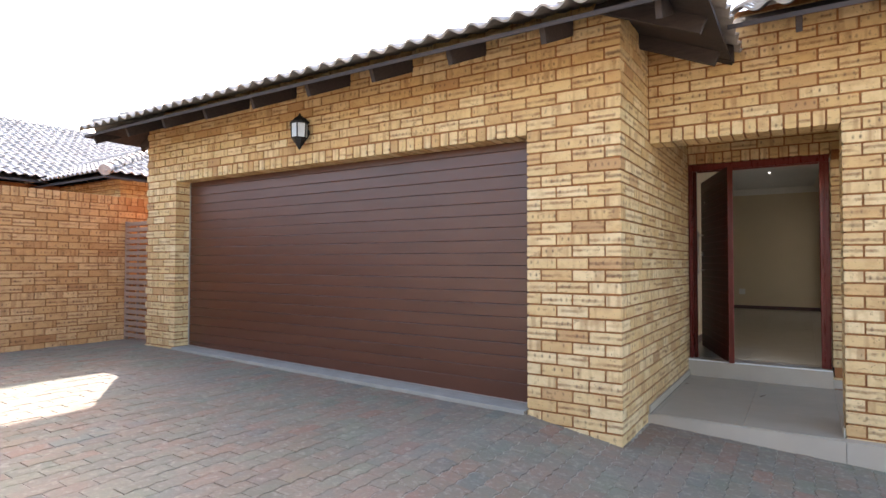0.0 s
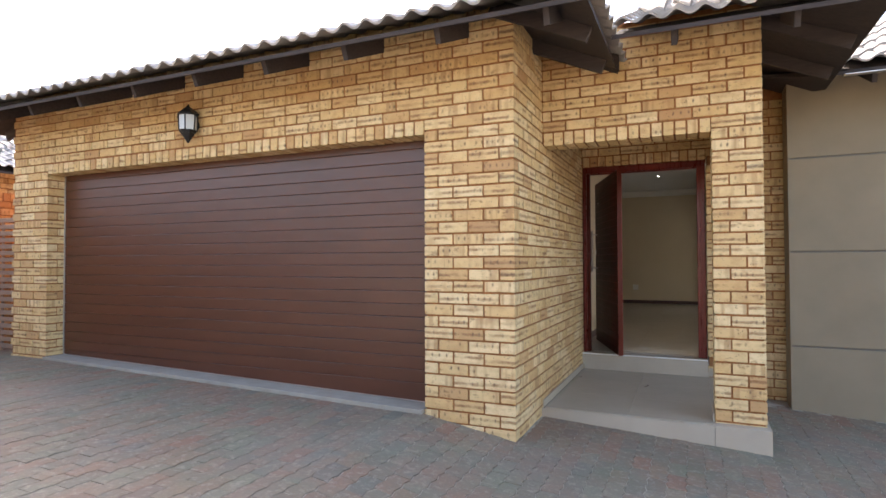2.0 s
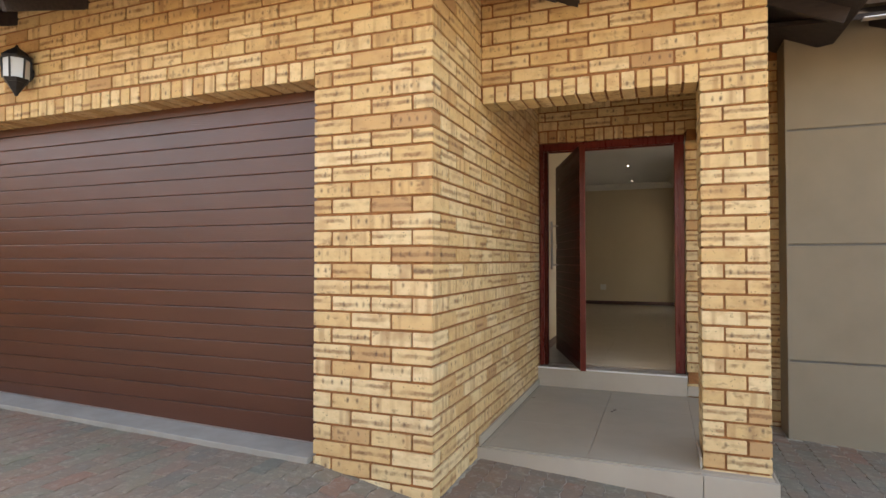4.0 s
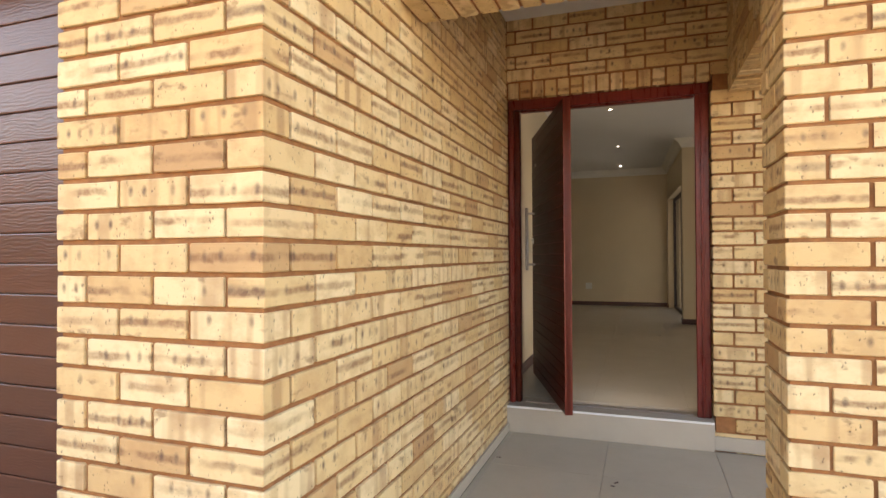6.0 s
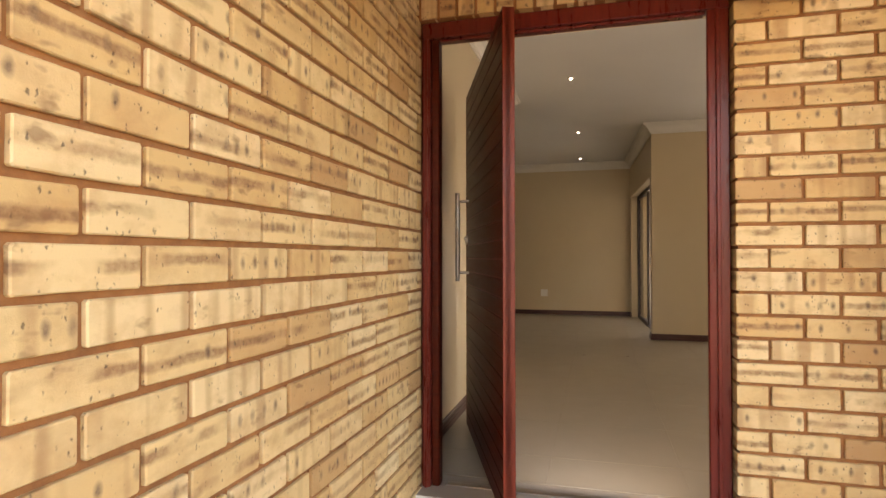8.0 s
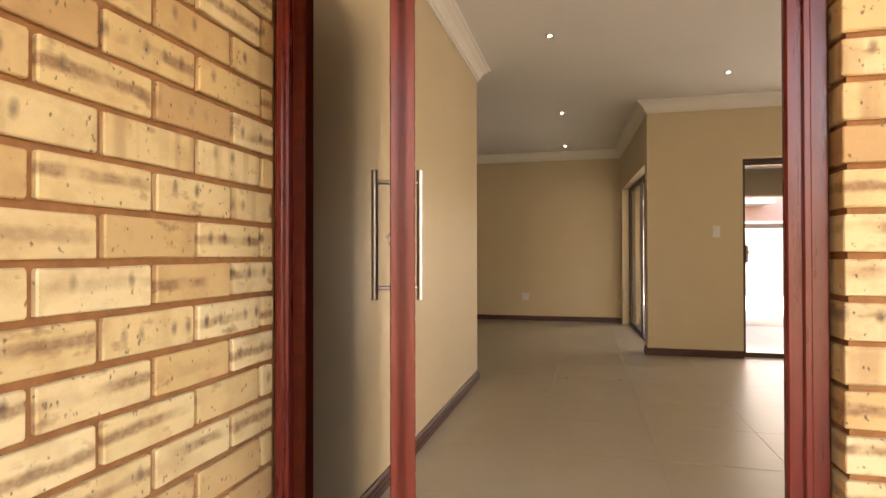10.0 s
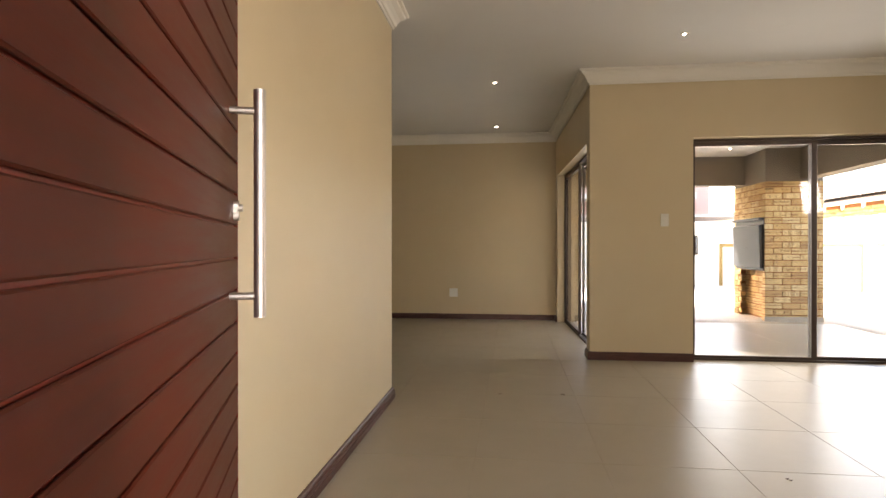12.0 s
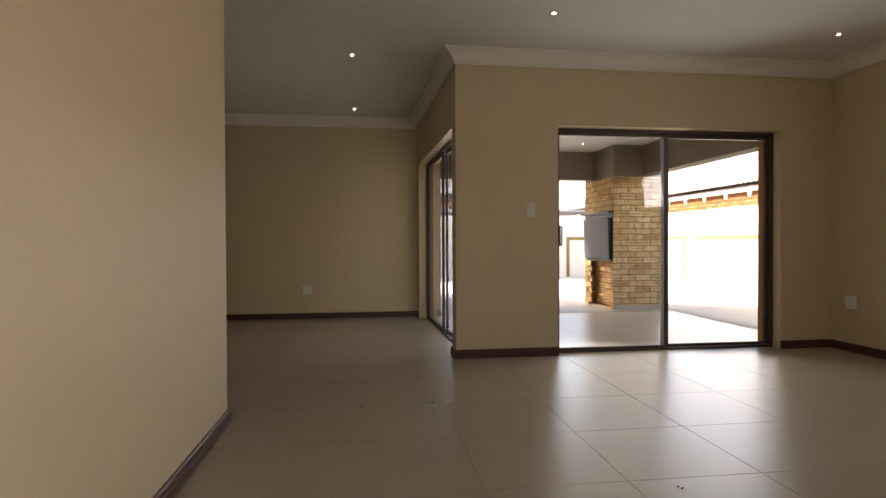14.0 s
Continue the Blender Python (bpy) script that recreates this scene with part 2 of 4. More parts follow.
M_SAND = noisy("jointing_sand", (0.232, 0.203, 0.1624), (0.4872, 0.4292, 0.3364), 18, 0.95, 160, 0.5)
M_HOOD = noisy("grey_steel_hood", (0.0216, 0.0261, 0.03375), (0.0279, 0.0333, 0.0423), 3, 0.5, 90, 0.05, metallic=0.3)
M_HOODDARK = noisy("dark_steel_trim", (0.03, 0.033, 0.036), (0.05, 0.052, 0.056), 3, 0.4, metallic=0.6)
M_YARD = noisy("white_boundary_plaster", (0.504, 0.4752, 0.4176), (0.5472, 0.5184, 0.4608), 1.0, 0.85, 90, 0.2)
M_YARDPAVE = noisy("pale_yard_paving", (0.421, 0.405, 0.373), (0.486, 0.47, 0.437), 3, 0.9, 60, 0.3)
M_PATIO = noisy("taupe_patio_plaster", (0.2088, 0.1692, 0.1296), (0.2376, 0.1944, 0.1512), 1.6, 0.85, 120, 0.25)
M_YARDTRIM = noisy("yellow_ochre_plaster_band", (0.168, 0.105, 0.0294), (0.21, 0.1344, 0.0378), 4, 0.85)
M_GATE = noisy("weathered_pink_timber_gate", (0.245, 0.158, 0.107), (0.317, 0.209, 0.144), 8, 0.75, 60, 0.3, stretch=(1, 1, 8))
M_GRASS = noisy("lawn", (0.05, 0.09, 0.02), (0.12, 0.16, 0.04), 30, 0.9, 200, 0.8)
M_REDWALL = noisy("dark_red_facade", (0.36, 0.22, 0.19), (0.42, 0.27, 0.235), 2, 0.85)
M_GREYROOF = noisy("grey_sheet_metal", (0.22, 0.23, 0.25), (0.30, 0.31, 0.33), 3, 0.5, metallic=0.3)


def wood_material(name, dark, light, rough, spec=0.5, vertical=False):
    m, n, l, b = base_mat(name, rough)
    vec = mapped(n, l, coords(n), (14, 14, 1.3) if vertical else (1.3, 14, 14))
    f = tex_noise(n, l, vec, 3.0, 6.0, 0.65)
    w = tex_noise(n, l, coords(n), 2.2, 2.0, 0.5)
    c = ramp(n, l, f, [(0.3, dark), (0.7, light)])
    c = mix(n, l, math_node(n, l, "MULTIPLY", ramp(n, l, w, [(0.35, (0, 0, 0)), (0.75, (1, 1, 1))]), 0.5), c, dark)
    l.new(c, b.inputs["Base Color"])
    rr = n.new("ShaderNodeMapRange")
    rr.inputs["To Min"].default_value, rr.inputs["To Max"].default_value = rough - 0.08, rough + 0.1
    l.new(f, rr.inputs["Value"])
    l.new(rr.outputs[0], b.inputs["Roughness"])
    b.inputs["Specular IOR Level"].default_value = spec
    bump(n, l, b, f, 0.25, 0.0012)
    return m


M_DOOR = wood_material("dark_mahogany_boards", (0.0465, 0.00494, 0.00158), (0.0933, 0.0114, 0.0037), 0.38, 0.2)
M_DOOREDGE = wood_material("red_mahogany_edge", (0.12, 0.015, 0.0075), (0.21, 0.03, 0.0135), 0.36, 0.4, vertical=True)
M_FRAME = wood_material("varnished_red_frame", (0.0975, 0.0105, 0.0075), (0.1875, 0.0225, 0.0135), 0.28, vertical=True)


def garage_material():
    m, n, l, b = base_mat("brown_embossed_garage_panel", 0.30)
    rnd = piece_random(n, False)
    comb = n.new("ShaderNodeCombineXYZ")
    l.new(math_node(n, l, "MULTIPLY", rnd, 40.0), comb.inputs[2])
    add = n.new("ShaderNodeVectorMath")
    l.new(coords(n), add.inputs[0])
    l.new(comb.outputs[0], add.inputs[1])
    f = tex_noise(n, l, mapped(n, l, add.outputs[0], (5, 60, 60)), 1.4, 5.0, 0.6)
    g = tex_noise(n, l, mapped(n, l, add.outputs[0], (1.2, 3, 3)), 1.0, 3.0, 0.6)
    c = ramp(n, l, g, [(0.3, (0.074, 0.0245, 0.0125)), (0.7, (0.100, 0.034, 0.0175))])
    l.new(c, b.inputs["Base Color"])
    wv = n.new("ShaderNodeTexWave")
    wv.wave_type, wv.bands_direction = "BANDS", "Z"
    wv.inputs["Scale"].default_value, wv.inputs["Distortion"].default_value, wv.inputs["Detail"].default_value = 26, 16.0, 4.0
    wv.inputs["Detail Scale"].default_value = 0.6
    l.new(mapped(n, l, add.outputs[0], (0.5, 1, 1)), wv.inputs["Vector"])
    bump(n, l, b, math_node(n, l, "ADD", math_node(n, l, "MULTIPLY", tex_noise(n, l, mapped(n, l, add.outputs[0], (9, 60, 130)), 1.0, 3.0, 0.6), 1.6), math_node(n, l, "MULTIPLY", wv.outputs["Fac"], 0.5)), 0.42, 0.0012)
    b.inputs["Specular IOR Level"].default_value = 0.6
    return m


M_GARAGE = garage_material()


def paver_material(name, island):
    m, n, l, b = base_mat(name, 0.82)
    rnd = piece_random(n, island)
    r2 = math_node(n, l, "FRACT", math_node(n, l, "MULTIPLY", rnd, 5.3))
    c = ramp(n, l, r2, [(0.0, (0.211, 0.173, 0.128)), (0.22, (0.162, 0.14, 0.106)), (0.42, (0.216, 0.148, 0.106)), (0.6, (0.162, 0.154, 0.121)), (0.78, (0.201, 0.178, 0.128)), (0.93, (0.221, 0.131, 0.0924)), (1.0, (0.133, 0.133, 0.114))])
    geo = n.new("ShaderNodeNewGeometry").outputs["Position"]
    big = tex_noise(n, l, geo, 0.9, 4.0, 0.6)
    c = mix(n, l, math_node(n, l, "MULTIPLY", ramp(n, l, big, [(0.4, (0, 0, 0)), (0.65, (1, 1, 1))]), 0.55), c, (0.20, 0.185, 0.165))
    fine = tex_noise(n, l, geo, 60.0, 4.0, 0.7)
    c = mix(n, l, math_node(n, l, "MULTIPLY", ramp(n, l, fine, [(0.35, (1, 1, 1)), (0.65, (0, 0, 0))]), 0.35), c, (0.11, 0.10, 0.095))
    light = tex_noise(n, l, geo, 9.0, 5.0, 0.7)
    c = mix(n, l, math_node(n, l, "MULTIPLY", ramp(n, l, light, [(0.6, (0, 0, 0)), (0.75, (1, 1, 1))]), 0.4), c, (0.34, 0.31, 0.28))
    hue = tex_noise(n, l, geo, 2.3, 3.0, 0.6)
    c = mix(n, l, 0.45, c, ramp(n, l, hue, [(0.30, (0.80, 1.02, 0.86)), (0.45, (1.0, 1.0, 0.95)), (0.58, (1.22, 0.90, 0.80)), (0.70, (0.86, 0.98, 1.12))]), "MULTIPLY")
    c = mix(n, l, math_node(n, l, "MULTIPLY", ramp(n, l, tex_noise(n, l, geo, 22.0, 5.0, 0.75), [(0.52, (0, 0, 0)), (0.70, (1, 1, 1))]), 0.5), c, (0.36, 0.33, 0.29))
    c = mix(n, l, 1.0, c, (1.10, 1.05, 0.93), "MULTIPLY")
    l.new(c, b.inputs["Base Color"])
    bump(n, l, b, tex_noise(n, l, geo, 150.0, 4.0, 0.7), 0.5, 0.002)
    return m


M_PAVER = paver_material("interlocking_paver", False)
M_PAVER_J = paver_material("interlocking_paver_joined", True)


def tile_material(name, c1, c2, rough):
    m, n, l, b = base_mat(name, rough)
    geo = n.new("ShaderNodeNewGeometry").outputs["Position"]
    f = tex_noise(n, l, geo, 3.0, 6.0, 0.65)
    rnd = piece_random(n, False)
    c = ramp(n, l, f, [(0.3, c1), (0.7, c2)])
    c = mix(n, l, math_node(n, l, "MULTIPLY", rnd, 0.10), c, tuple(v * 0.9 for v in c1))
    l.new(c, b.inputs["Base Color"])
    rr = n.new("ShaderNodeMapRange")
    rr.inputs["To Min"].default_value, rr.inputs["To Max"].default_value = rough - 0.05, rough + 0.12
    l.new(tex_noise(n, l, geo, 5.0, 5.0, 0.7), rr.inputs["Value"])
    l.new(rr.outputs[0], b.inputs["Roughness"])
    b.inputs["Specular IOR Level"].default_value = 0.48
    bump(n, l, b, tex_noise(n, l, geo, 25.0, 3.0, 0.6), 0.05, 0.001)
    return m


M_TILE = tile_material("taupe_porcelain_floor_tile", (0.355, 0.302, 0.226), (0.385, 0.329, 0.250), 0.29)
M_TILE_OUT = tile_material("grey_porch_tile", (0.388, 0.325, 0.24), (0.438, 0.368, 0.273), 0.55)
M_TILE_RISER = tile_material("pale_riser_tile", (0.384, 0.32, 0.245), (0.427, 0.358, 0.274), 0.5)


def rooftile_material(name, island):
    m, n, l, b = base_mat(name, 0.75)
    rnd = piece_random(n, island)
    geo = n.new("ShaderNodeNewGeometry").outputs["Position"]
    f = tex_noise(n, l, geo, 6.0, 5.0, 0.7)
    c = ramp(n, l, f, [(0.3, (0.306, 0.27, 0.24)), (0.7, (0.473, 0.419, 0.369))])
    c = mix(n, l, math_node(n, l, "MULTIPLY", rnd, 0.5), c, (0.17, 0.145, 0.13))
    l.new(c, b.inputs["Base Color"])
    bump(n, l, b, tex_noise(n, l, geo, 120.0, 4.0, 0.7), 0.4, 0.002)
    return m


M_ROOF = rooftile_material("grey_concrete_roof_tile", False)
M_ROOF_J = rooftile_material("grey_concrete_roof_tile_joined", True)


def glass_material():
    m = bpy.data.materials.new("clear_door_glass")
    m.use_nodes = True
    n, l = m.node_tree.nodes, m.node_tree.links
    n.remove(n["Principled BSDF"])
    tr, gl, fr, mx = n.new("ShaderNodeBsdfTransparent"), n.new("ShaderNodeBsdfGlossy"), n.new("ShaderNodeFresnel"), n.new("ShaderNodeMixShader")
    tr.inputs[0].default_value = (0.93, 0.95, 0.94, 1)
    gl.inputs["Roughness"].default_value = 0.0
    fr.inputs["IOR"].default_value = 1.65
    l.new(fr.outputs[0], mx.inputs[0])
    l.new(tr.outputs[0], mx.inputs[1])
    l.new(gl.outputs[0], mx.inputs[2])
    l.new(mx.outputs[0], n["Material Output"].inputs[0])
    return m


M_GLASS = glass_material()
M_CLEAR = bpy.data.materials.new("clear_glass_outer_face")
M_CLEAR.use_nodes = True
M_CLEAR.node_tree.nodes.remove(M_CLEAR.node_tree.nodes["Principled BSDF"])
M_CLEAR.node_tree.links.new(M_CLEAR.node_tree.nodes.new("ShaderNodeBsdfTransparent").outputs[0], M_CLEAR.node_tree.nodes["Material Output"].inputs[0])


def pane(x0, x1, y0, y1, z0, z1, parent, room):
    """A sheet of glass whose face towards the room carries the gloss of both."""
    bm = box(x0, x1, y0, y1, z0, z1)
    bm.normal_update()
    for f in bm.faces:
        f.material_index = 0 if f.normal.dot(Vector(room)) > 0.9 else 1
    ob = part("pane", bm, [M_GLASS, M_CLEAR], parent)
    ob.visible_shadow = False
    return ob


def emission(name, colour, strength):
    m, n, l, b = base_mat(name, 0.5)
    b.inputs["Emission Color"].default_value = (*colour, 1)
    b.inputs["Emission Strength"].default_value = strength
    return m


M_LAMP = emission("lit_downlight_lens", (1.0, 0.97, 0.9), 7.0)
M_FROST = noisy("frosted_lantern_glass", (0.55, 0.58, 0.60), (0.62, 0.65, 0.67), 8, 0.25)

# ---- bricks ----
COURSE, BL, BH, BD = 0.085, 0.2195, 0.0735, 0.106
MODULE = 0.2333
Z_REF = 2.045


def brick_geometry(length, height, depth, variant=0):
    """Front face at y = 0 with a slightly ragged, worn outline, from the corner (0, 0)."""
    rnd = random.Random(variant * 77 + 5)
    c, k = 0.0026, 0.0035
    ring = [(k, 0), (length * rnd.uniform(0.3, 0.45), 0), (length - k, 0), (length, k), (length, height - k),
            (length - k, height), (length * rnd.uniform(0.55, 0.7), height), (k, height), (0, height - k), (0, k)]
    ring = [(x + rnd.uniform(-0.0005, 0.0005), z + rnd.uniform(-0.0012, 0.0010)) for x, z in ring]
    n = len(ring)
    front = []
    for x, z in ring:
        front.append((x + (c if x < 0.01 else -c if x > length - 0.01 else 0), rnd.uniform(0, 0.0003), z + (c if z < 0.01 else -c if z > height - 0.01 else 0)))
    outer = [(x, c, z) for x, z in ring]
    back = [(x, depth, z) for x, z in ring]
    faces = [tuple(range(n))]
    for i in range(n):
        j = (i + 1) % n
        faces.append((n + i, n + j, j, i))
        faces.append((2 * n + i, 2 * n + j, n + j, n + i))
    return front + outer + back, faces


def brick_mesh(length, height, depth, material, variant=0):
    key = (round(length, 3), round(height, 3), round(depth, 3), material.name, variant)
    if key not in UNIT_CACHE:
        v, f = brick_geometry(key[0], key[1], key[2], variant)
        me = bpy.data.meshes.new("brick")
        me.from_pydata(v, [], f)
        me.materials.append(material)
        UNIT_CACHE[key] = me
    return UNIT_CACHE[key]


class Joined:
    """Collects many small solids into one mesh."""

    def __init__(self):
        self.v, self.f = [], []

    def add(self, m, verts, faces):
        k = len(self.v)
        self.v += [tuple(m @ Vector(p)) for p in verts]
        self.f += [tuple(i + k for i in f) for f in faces]

    def make(self, name, material, parent=None, label="", kind="stuff", smooth=False):
        me = bpy.data.meshes.new(name)
        me.from_pydata(self.v, [], self.f)
        me.materials.append(material)
        if smooth:
            me.shade_smooth()
        ob = new(name, me)
        ob.parent = parent
        return tagged(ob, label=label, kind=kind)


BRICK_JOBS = []
RUSSET = []


def brick_courses(wall, ox, oy, angle, a, b, z0, z1, holes=(), phase=0.0, corner_a=None, corner_b=None, joined=False, zref=Z_REF):
    """Courses from a to b along the wall. corner_a / corner_b: the parity whose course stops short for the other wall's header."""
    k = math.ceil((zref - z1) / COURSE - 1e-6)
    while True:
        zt = zref - k * COURSE
        zb = zt - COURSE
        if zt <= z0 + 0.02:
            break
        parity = k % 2
        lo, hi = a, b
        if corner_a == parity:
            lo = a + BD + 0.0115
        if corner_b == parity:
            hi = b - BD - 0.0115
        bot, top = max(zb + 0.0130, z0), min(zt, z1)
        if top - bot > 0.02:
            u = phase - (MODULE / 2 if parity else 0.0)
            u -= math.ceil((u - lo) / MODULE) * MODULE
            while u < hi:
                p, q = max(u, lo), min(u + BL, hi)
                if p + 0.03 < q:
                    segs = [(p, q)]
                    for ha, hb, za, zc in holes:
                        if za < (bot + top) / 2 < zc:
                            out = []
                            for s0, s1 in segs:
                                if s1 <= ha or s0 >= hb:
                                    out.append((s0, s1))
                                else:
                                    if ha - s0 > 0.03:
                                        out.append((s0, ha))
                                    if s1 - hb > 0.03:
                                        out.append((hb, s1))
                            segs = out
                    for s0, s1 in segs:
                        BRICK_JOBS.append((wall, ox, oy, angle, s0, bot, s1 - s0, top - bot, BD, joined))
                u += MODULE
        k += 1


def rowlock(wall, ox, oy, angle, a, b, z, joined=False, depth=0.215):
    n = max(1, round((b - a) / COURSE))
    w = (b - a) / n
    for i in range(n):
        BRICK_JOBS.append((wall, ox, oy, angle, a + i * w + 0.007, z, w - 0.014, 0.102, depth, joined))


def lay_bricks():
    rnd = random.Random(4)
    heaps = {}
    for wall, ox, oy, angle, u, z, length, height, depth, joined in BRICK_JOBS:
        out = rnd.uniform(-0.0015, 0.0015)
        m = pose(ox, oy, 0, 0, 0, angle) @ Matrix.Translation((u, out, z + rnd.uniform(-0.001, 0.001)))
        if joined:
            heaps.setdefault(wall, Joined()).add(m, *brick_geometry(length, height, depth))
        else:
            ob = bpy.data.objects.new("brick", brick_mesh(length, height, depth, M_BRICK_RED if wall in RUSSET else M_BRICK, rnd.randrange(7)))
            scene.collection.objects.link(ob)
            ob.parent = wall
            ob.matrix_local = m
    for wall, heap in heaps.items():
        heap.make("bricks", M_BRICK_RED_J if wall in RUSSET else M_BRICK_J, wall)


def mortar_wall(name, x0, x1, y0, y1, z0, z1, label):
    return structure(name, box(x0, x1, y0, y1, z0, z1), M_MORTAR, label)


# ---- the ground ----
def ground_z(x):
    pts = [(-60.0, -0.04), (-6.1, -0.012), (-1.7, -0.115), (-1.0, -0.235), (0.57, -0.335), (1.6, -0.40), (60.0, -0.42)]
    for (xa, za), (xb, zb) in zip(pts, pts[1:]):
        if x <= xb:
            return za + (zb - za) * (x - xa) / (xb - xa)
    return pts[-1][1]


bm = bmesh.new()
xs = [-400, -60, -20, -7.6, -6.1, -3.9, -1.7, -1.0, -0.2, 0.57, 1.6, 20, 400]
rows = [[bm.verts.new((x, y, ground_z(x) - 0.0042)) for x in xs] for y in (-400, -30, 0, 12, 30, 500)]
for r0, r1 in zip(rows, rows[1:]):
    for i in range(len(xs) - 1):
        bm.faces.new((r0[i], r0[i + 1], r1[i + 1], r1[i]))
structure("ground", bm, M_SAND, "grey-brown sandy ground under and beyond the paving")

# ---- outer walls of the house ----
g = 0.011
wall_garage = mortar_wall("wall_garage_front", -6.74 + g, -1.0 - g, 4.725 + g, 4.945, 2.045, 2.85, "yellow face-brick wall over the garage door with brown mortar")
pier_left = mortar_wall("wall_garage_pier", -6.74 + g, -6.13 - g, 4.725 + g, 4.945, -0.3, 2.045, "yellow face-brick pier between gate and garage door")
pier_right = mortar_wall("wall_garage_corner", -1.689 + g, -1.0 - g, 4.725 + g, 4.945, -0.5, 2.045, "yellow face-brick corner pier beside the garage door")
lintel_g = mortar_wall("wall_garage_lintel", -6.13, -1.689, 4.725 + g, 4.945, 1.95, 2.045, "row of upright bricks over the garage opening")
wall_alcove = mortar_wall("wall_porch_side", -1.22, -1.0 - g, 4.945, 7.545, -0.5, 2.85, "long yellow face-brick wall along the entrance porch")
wall_portal = mortar_wall("wall_porch_front", -1.0 - g, 0.58 - g, 5.525 + g, 5.745, 2.045, 2.85, "yellow face-brick wall over the porch opening")
lintel_p = mortar_wall("wall_porch_lintel", -1.0 - g, 0.25, 5.525 + g, 5.745, 1.95, 2.045, "row of upright bricks over the porch opening")
pier_porch = mortar_wall("wall_porch_pier", 0.25 + g, 0.58 - g, 5.525 + g, 5.85 - g, -0.19, 2.045, "yellow face-brick porch pier on a tiled plinth")
beam_porch = mortar_wall("wall_porch_beam", 0.335 + g, 0.58 - g, 5.745, 7.30, 1.968, 2.85, "face-brick beam over the open side of the porch")
wall_door = mortar_wall("wall_front_door", -1.0 - g, 0.93, 7.30 + g, 7.545, 2.13, 2.85, "face-brick wall over the front door")
wall_door_side = mortar_wall("wall_front_door_side", 0.245 + g, 0.93, 7.30 + g, 7.545, -0.5, 2.13, "face-brick wall beside the front door")
lintel_d = mortar_wall("wall_front_door_lintel", -1.0 - g, 0.235 + g, 7.30 + g, 7.545, 2.035, 2.13, "row of upright bricks over the front door")

brick_courses(wall_garage, 0, 4.725, 0, -6.74, -1.0, 2.045, 2.85, phase=-1.689, corner_b=1)
brick_courses(pier_left, 0, 4.725, 0, -6.74, -6.13, -0.12, 2.045, phase=-6.352, corner_b=1)
brick_courses(pier_left, -6.13, 4.725, 90, 0, 0.222, -0.12, 1.96, phase=0.1167, corner_a=0)
brick_courses(pier_right, 0, 4.725, 0, -1.689, -1.0, -0.33, 2.045, phase=-1.689, corner_b=1)
rowlock(lintel_g, 0, 4.725, 0, -6.13, -1.689, 1.94)
brick_courses(wall_alcove, -1.0, 4.725, 90, 0, 2.613, -0.35, 2.85, phase=0.1167, corner_a=0)
brick_courses(wall_portal, 0, 5.525, 0, -0.995, 0.58, 2.045, 2.85, phase=0.2465, corner_b=0)
rowlock(lintel_p, 0, 5.525, 0, -0.995, 0.25, 1.94)
brick_courses(pier_porch, 0, 5.525, 0, 0.25, 0.58, -0.19, 2.045, phase=0.2465, corner_a=1, corner_b=0)
brick_courses(pier_porch, 0.25, 5.85, -90, 0, 0.325, -0.19, 2.045, phase=0.2197, corner_b=0)
brick_courses(pier_porch, 0.58, 5.525, 90, 0, 0.325, -0.19, 2.045, phase=0.0, corner_a=1)
brick_courses(beam_porch, 0.335, 7.30, -90, 0, 1.55, 2.045, 2.60, phase=0.0)
rowlock(beam_porch, 0.335, 7.30, -90, 0.005, 1.55, 1.94, depth=0.235)
brick_courses(beam_porch, 0.58, 5.525, 90, 0.0, 1.77, 2.045, 2.85, phase=0.0, corner_a=1)
brick_courses(wall_door, 0, 7.30, 0, -0.995, 0.93, 2.139, 2.6, phase=0.235, zref=2.139 + 0.085 * 4)
brick_courses(wall_door_side, 0, 7.30, 0, 0.245, 0.93, -0.35, 2.139, phase=0.245, corner_a=1, zref=2.139 + 0.085 * 4)
brick_courses(wall_door_side, 0.245, 7.52, -90, 0.0, 0.22, 0.0, 2.03, phase=0.1147, corner_b=0, zref=2.139 + 0.085 * 4)
rowlock(lintel_d, 0, 7.30, 0, -0.995, 0.245, 2.035)



def sill_z(x):
    """Height of the sloping threshold under the garage door."""
    return 0.014 - 0.0219 * (x + 6.13)


# rendered front wall with shadow grooves
wall_p = structure("wall_front_plaster", box(0.935, 5.2, 7.014, 7.295, -0.6, 2.85), M_GROOVE, "grey-beige plastered outside wall with three horizontal grooves")
levels = [-0.6, 0.215, 1.075, 1.93, 2.85]
for za, zb in zip(levels, levels[1:]):
    part("panel", box(0.93, 5.2, 7.0, 7.013, za + 0.008, zb - 0.008, 0.003), M_PLASTER_OUT, wall_p)
part("end_face", box(0.922, 0.934, 7.0, 7.28, -0.6, 2.85, 0.002), M_PLASTER_OUT, wall_p)
structure("wall_garage_left_side", box(-6.74 + g, -6.52, 4.945, 12.0, -0.3, 2.9), M_MORTAR, "side wall of the garage")
structure("wall_garage_rear", box(-6.74, -5.2, 12.0, 12.2, -0.3, 2.6), M_PLASTER_OUT, "rear wall of the garage")
structure("floor_garage_slab", box(-6.74, -1.22, 4.945, 12.0, -0.3, -0.045), M_CONCRETE, "pale concrete garage floor")
bm = box(-6.13, -1.70, 4.69, 4.945, -0.3, 0.0, 0.004)
for v in bm.verts:
    if v.co.z > -0.1:
        v.co.z += sill_z(v.co.x)
structure("garage_threshold", bm, M_CONCRETE, "pale concrete threshold strip under the garage door")

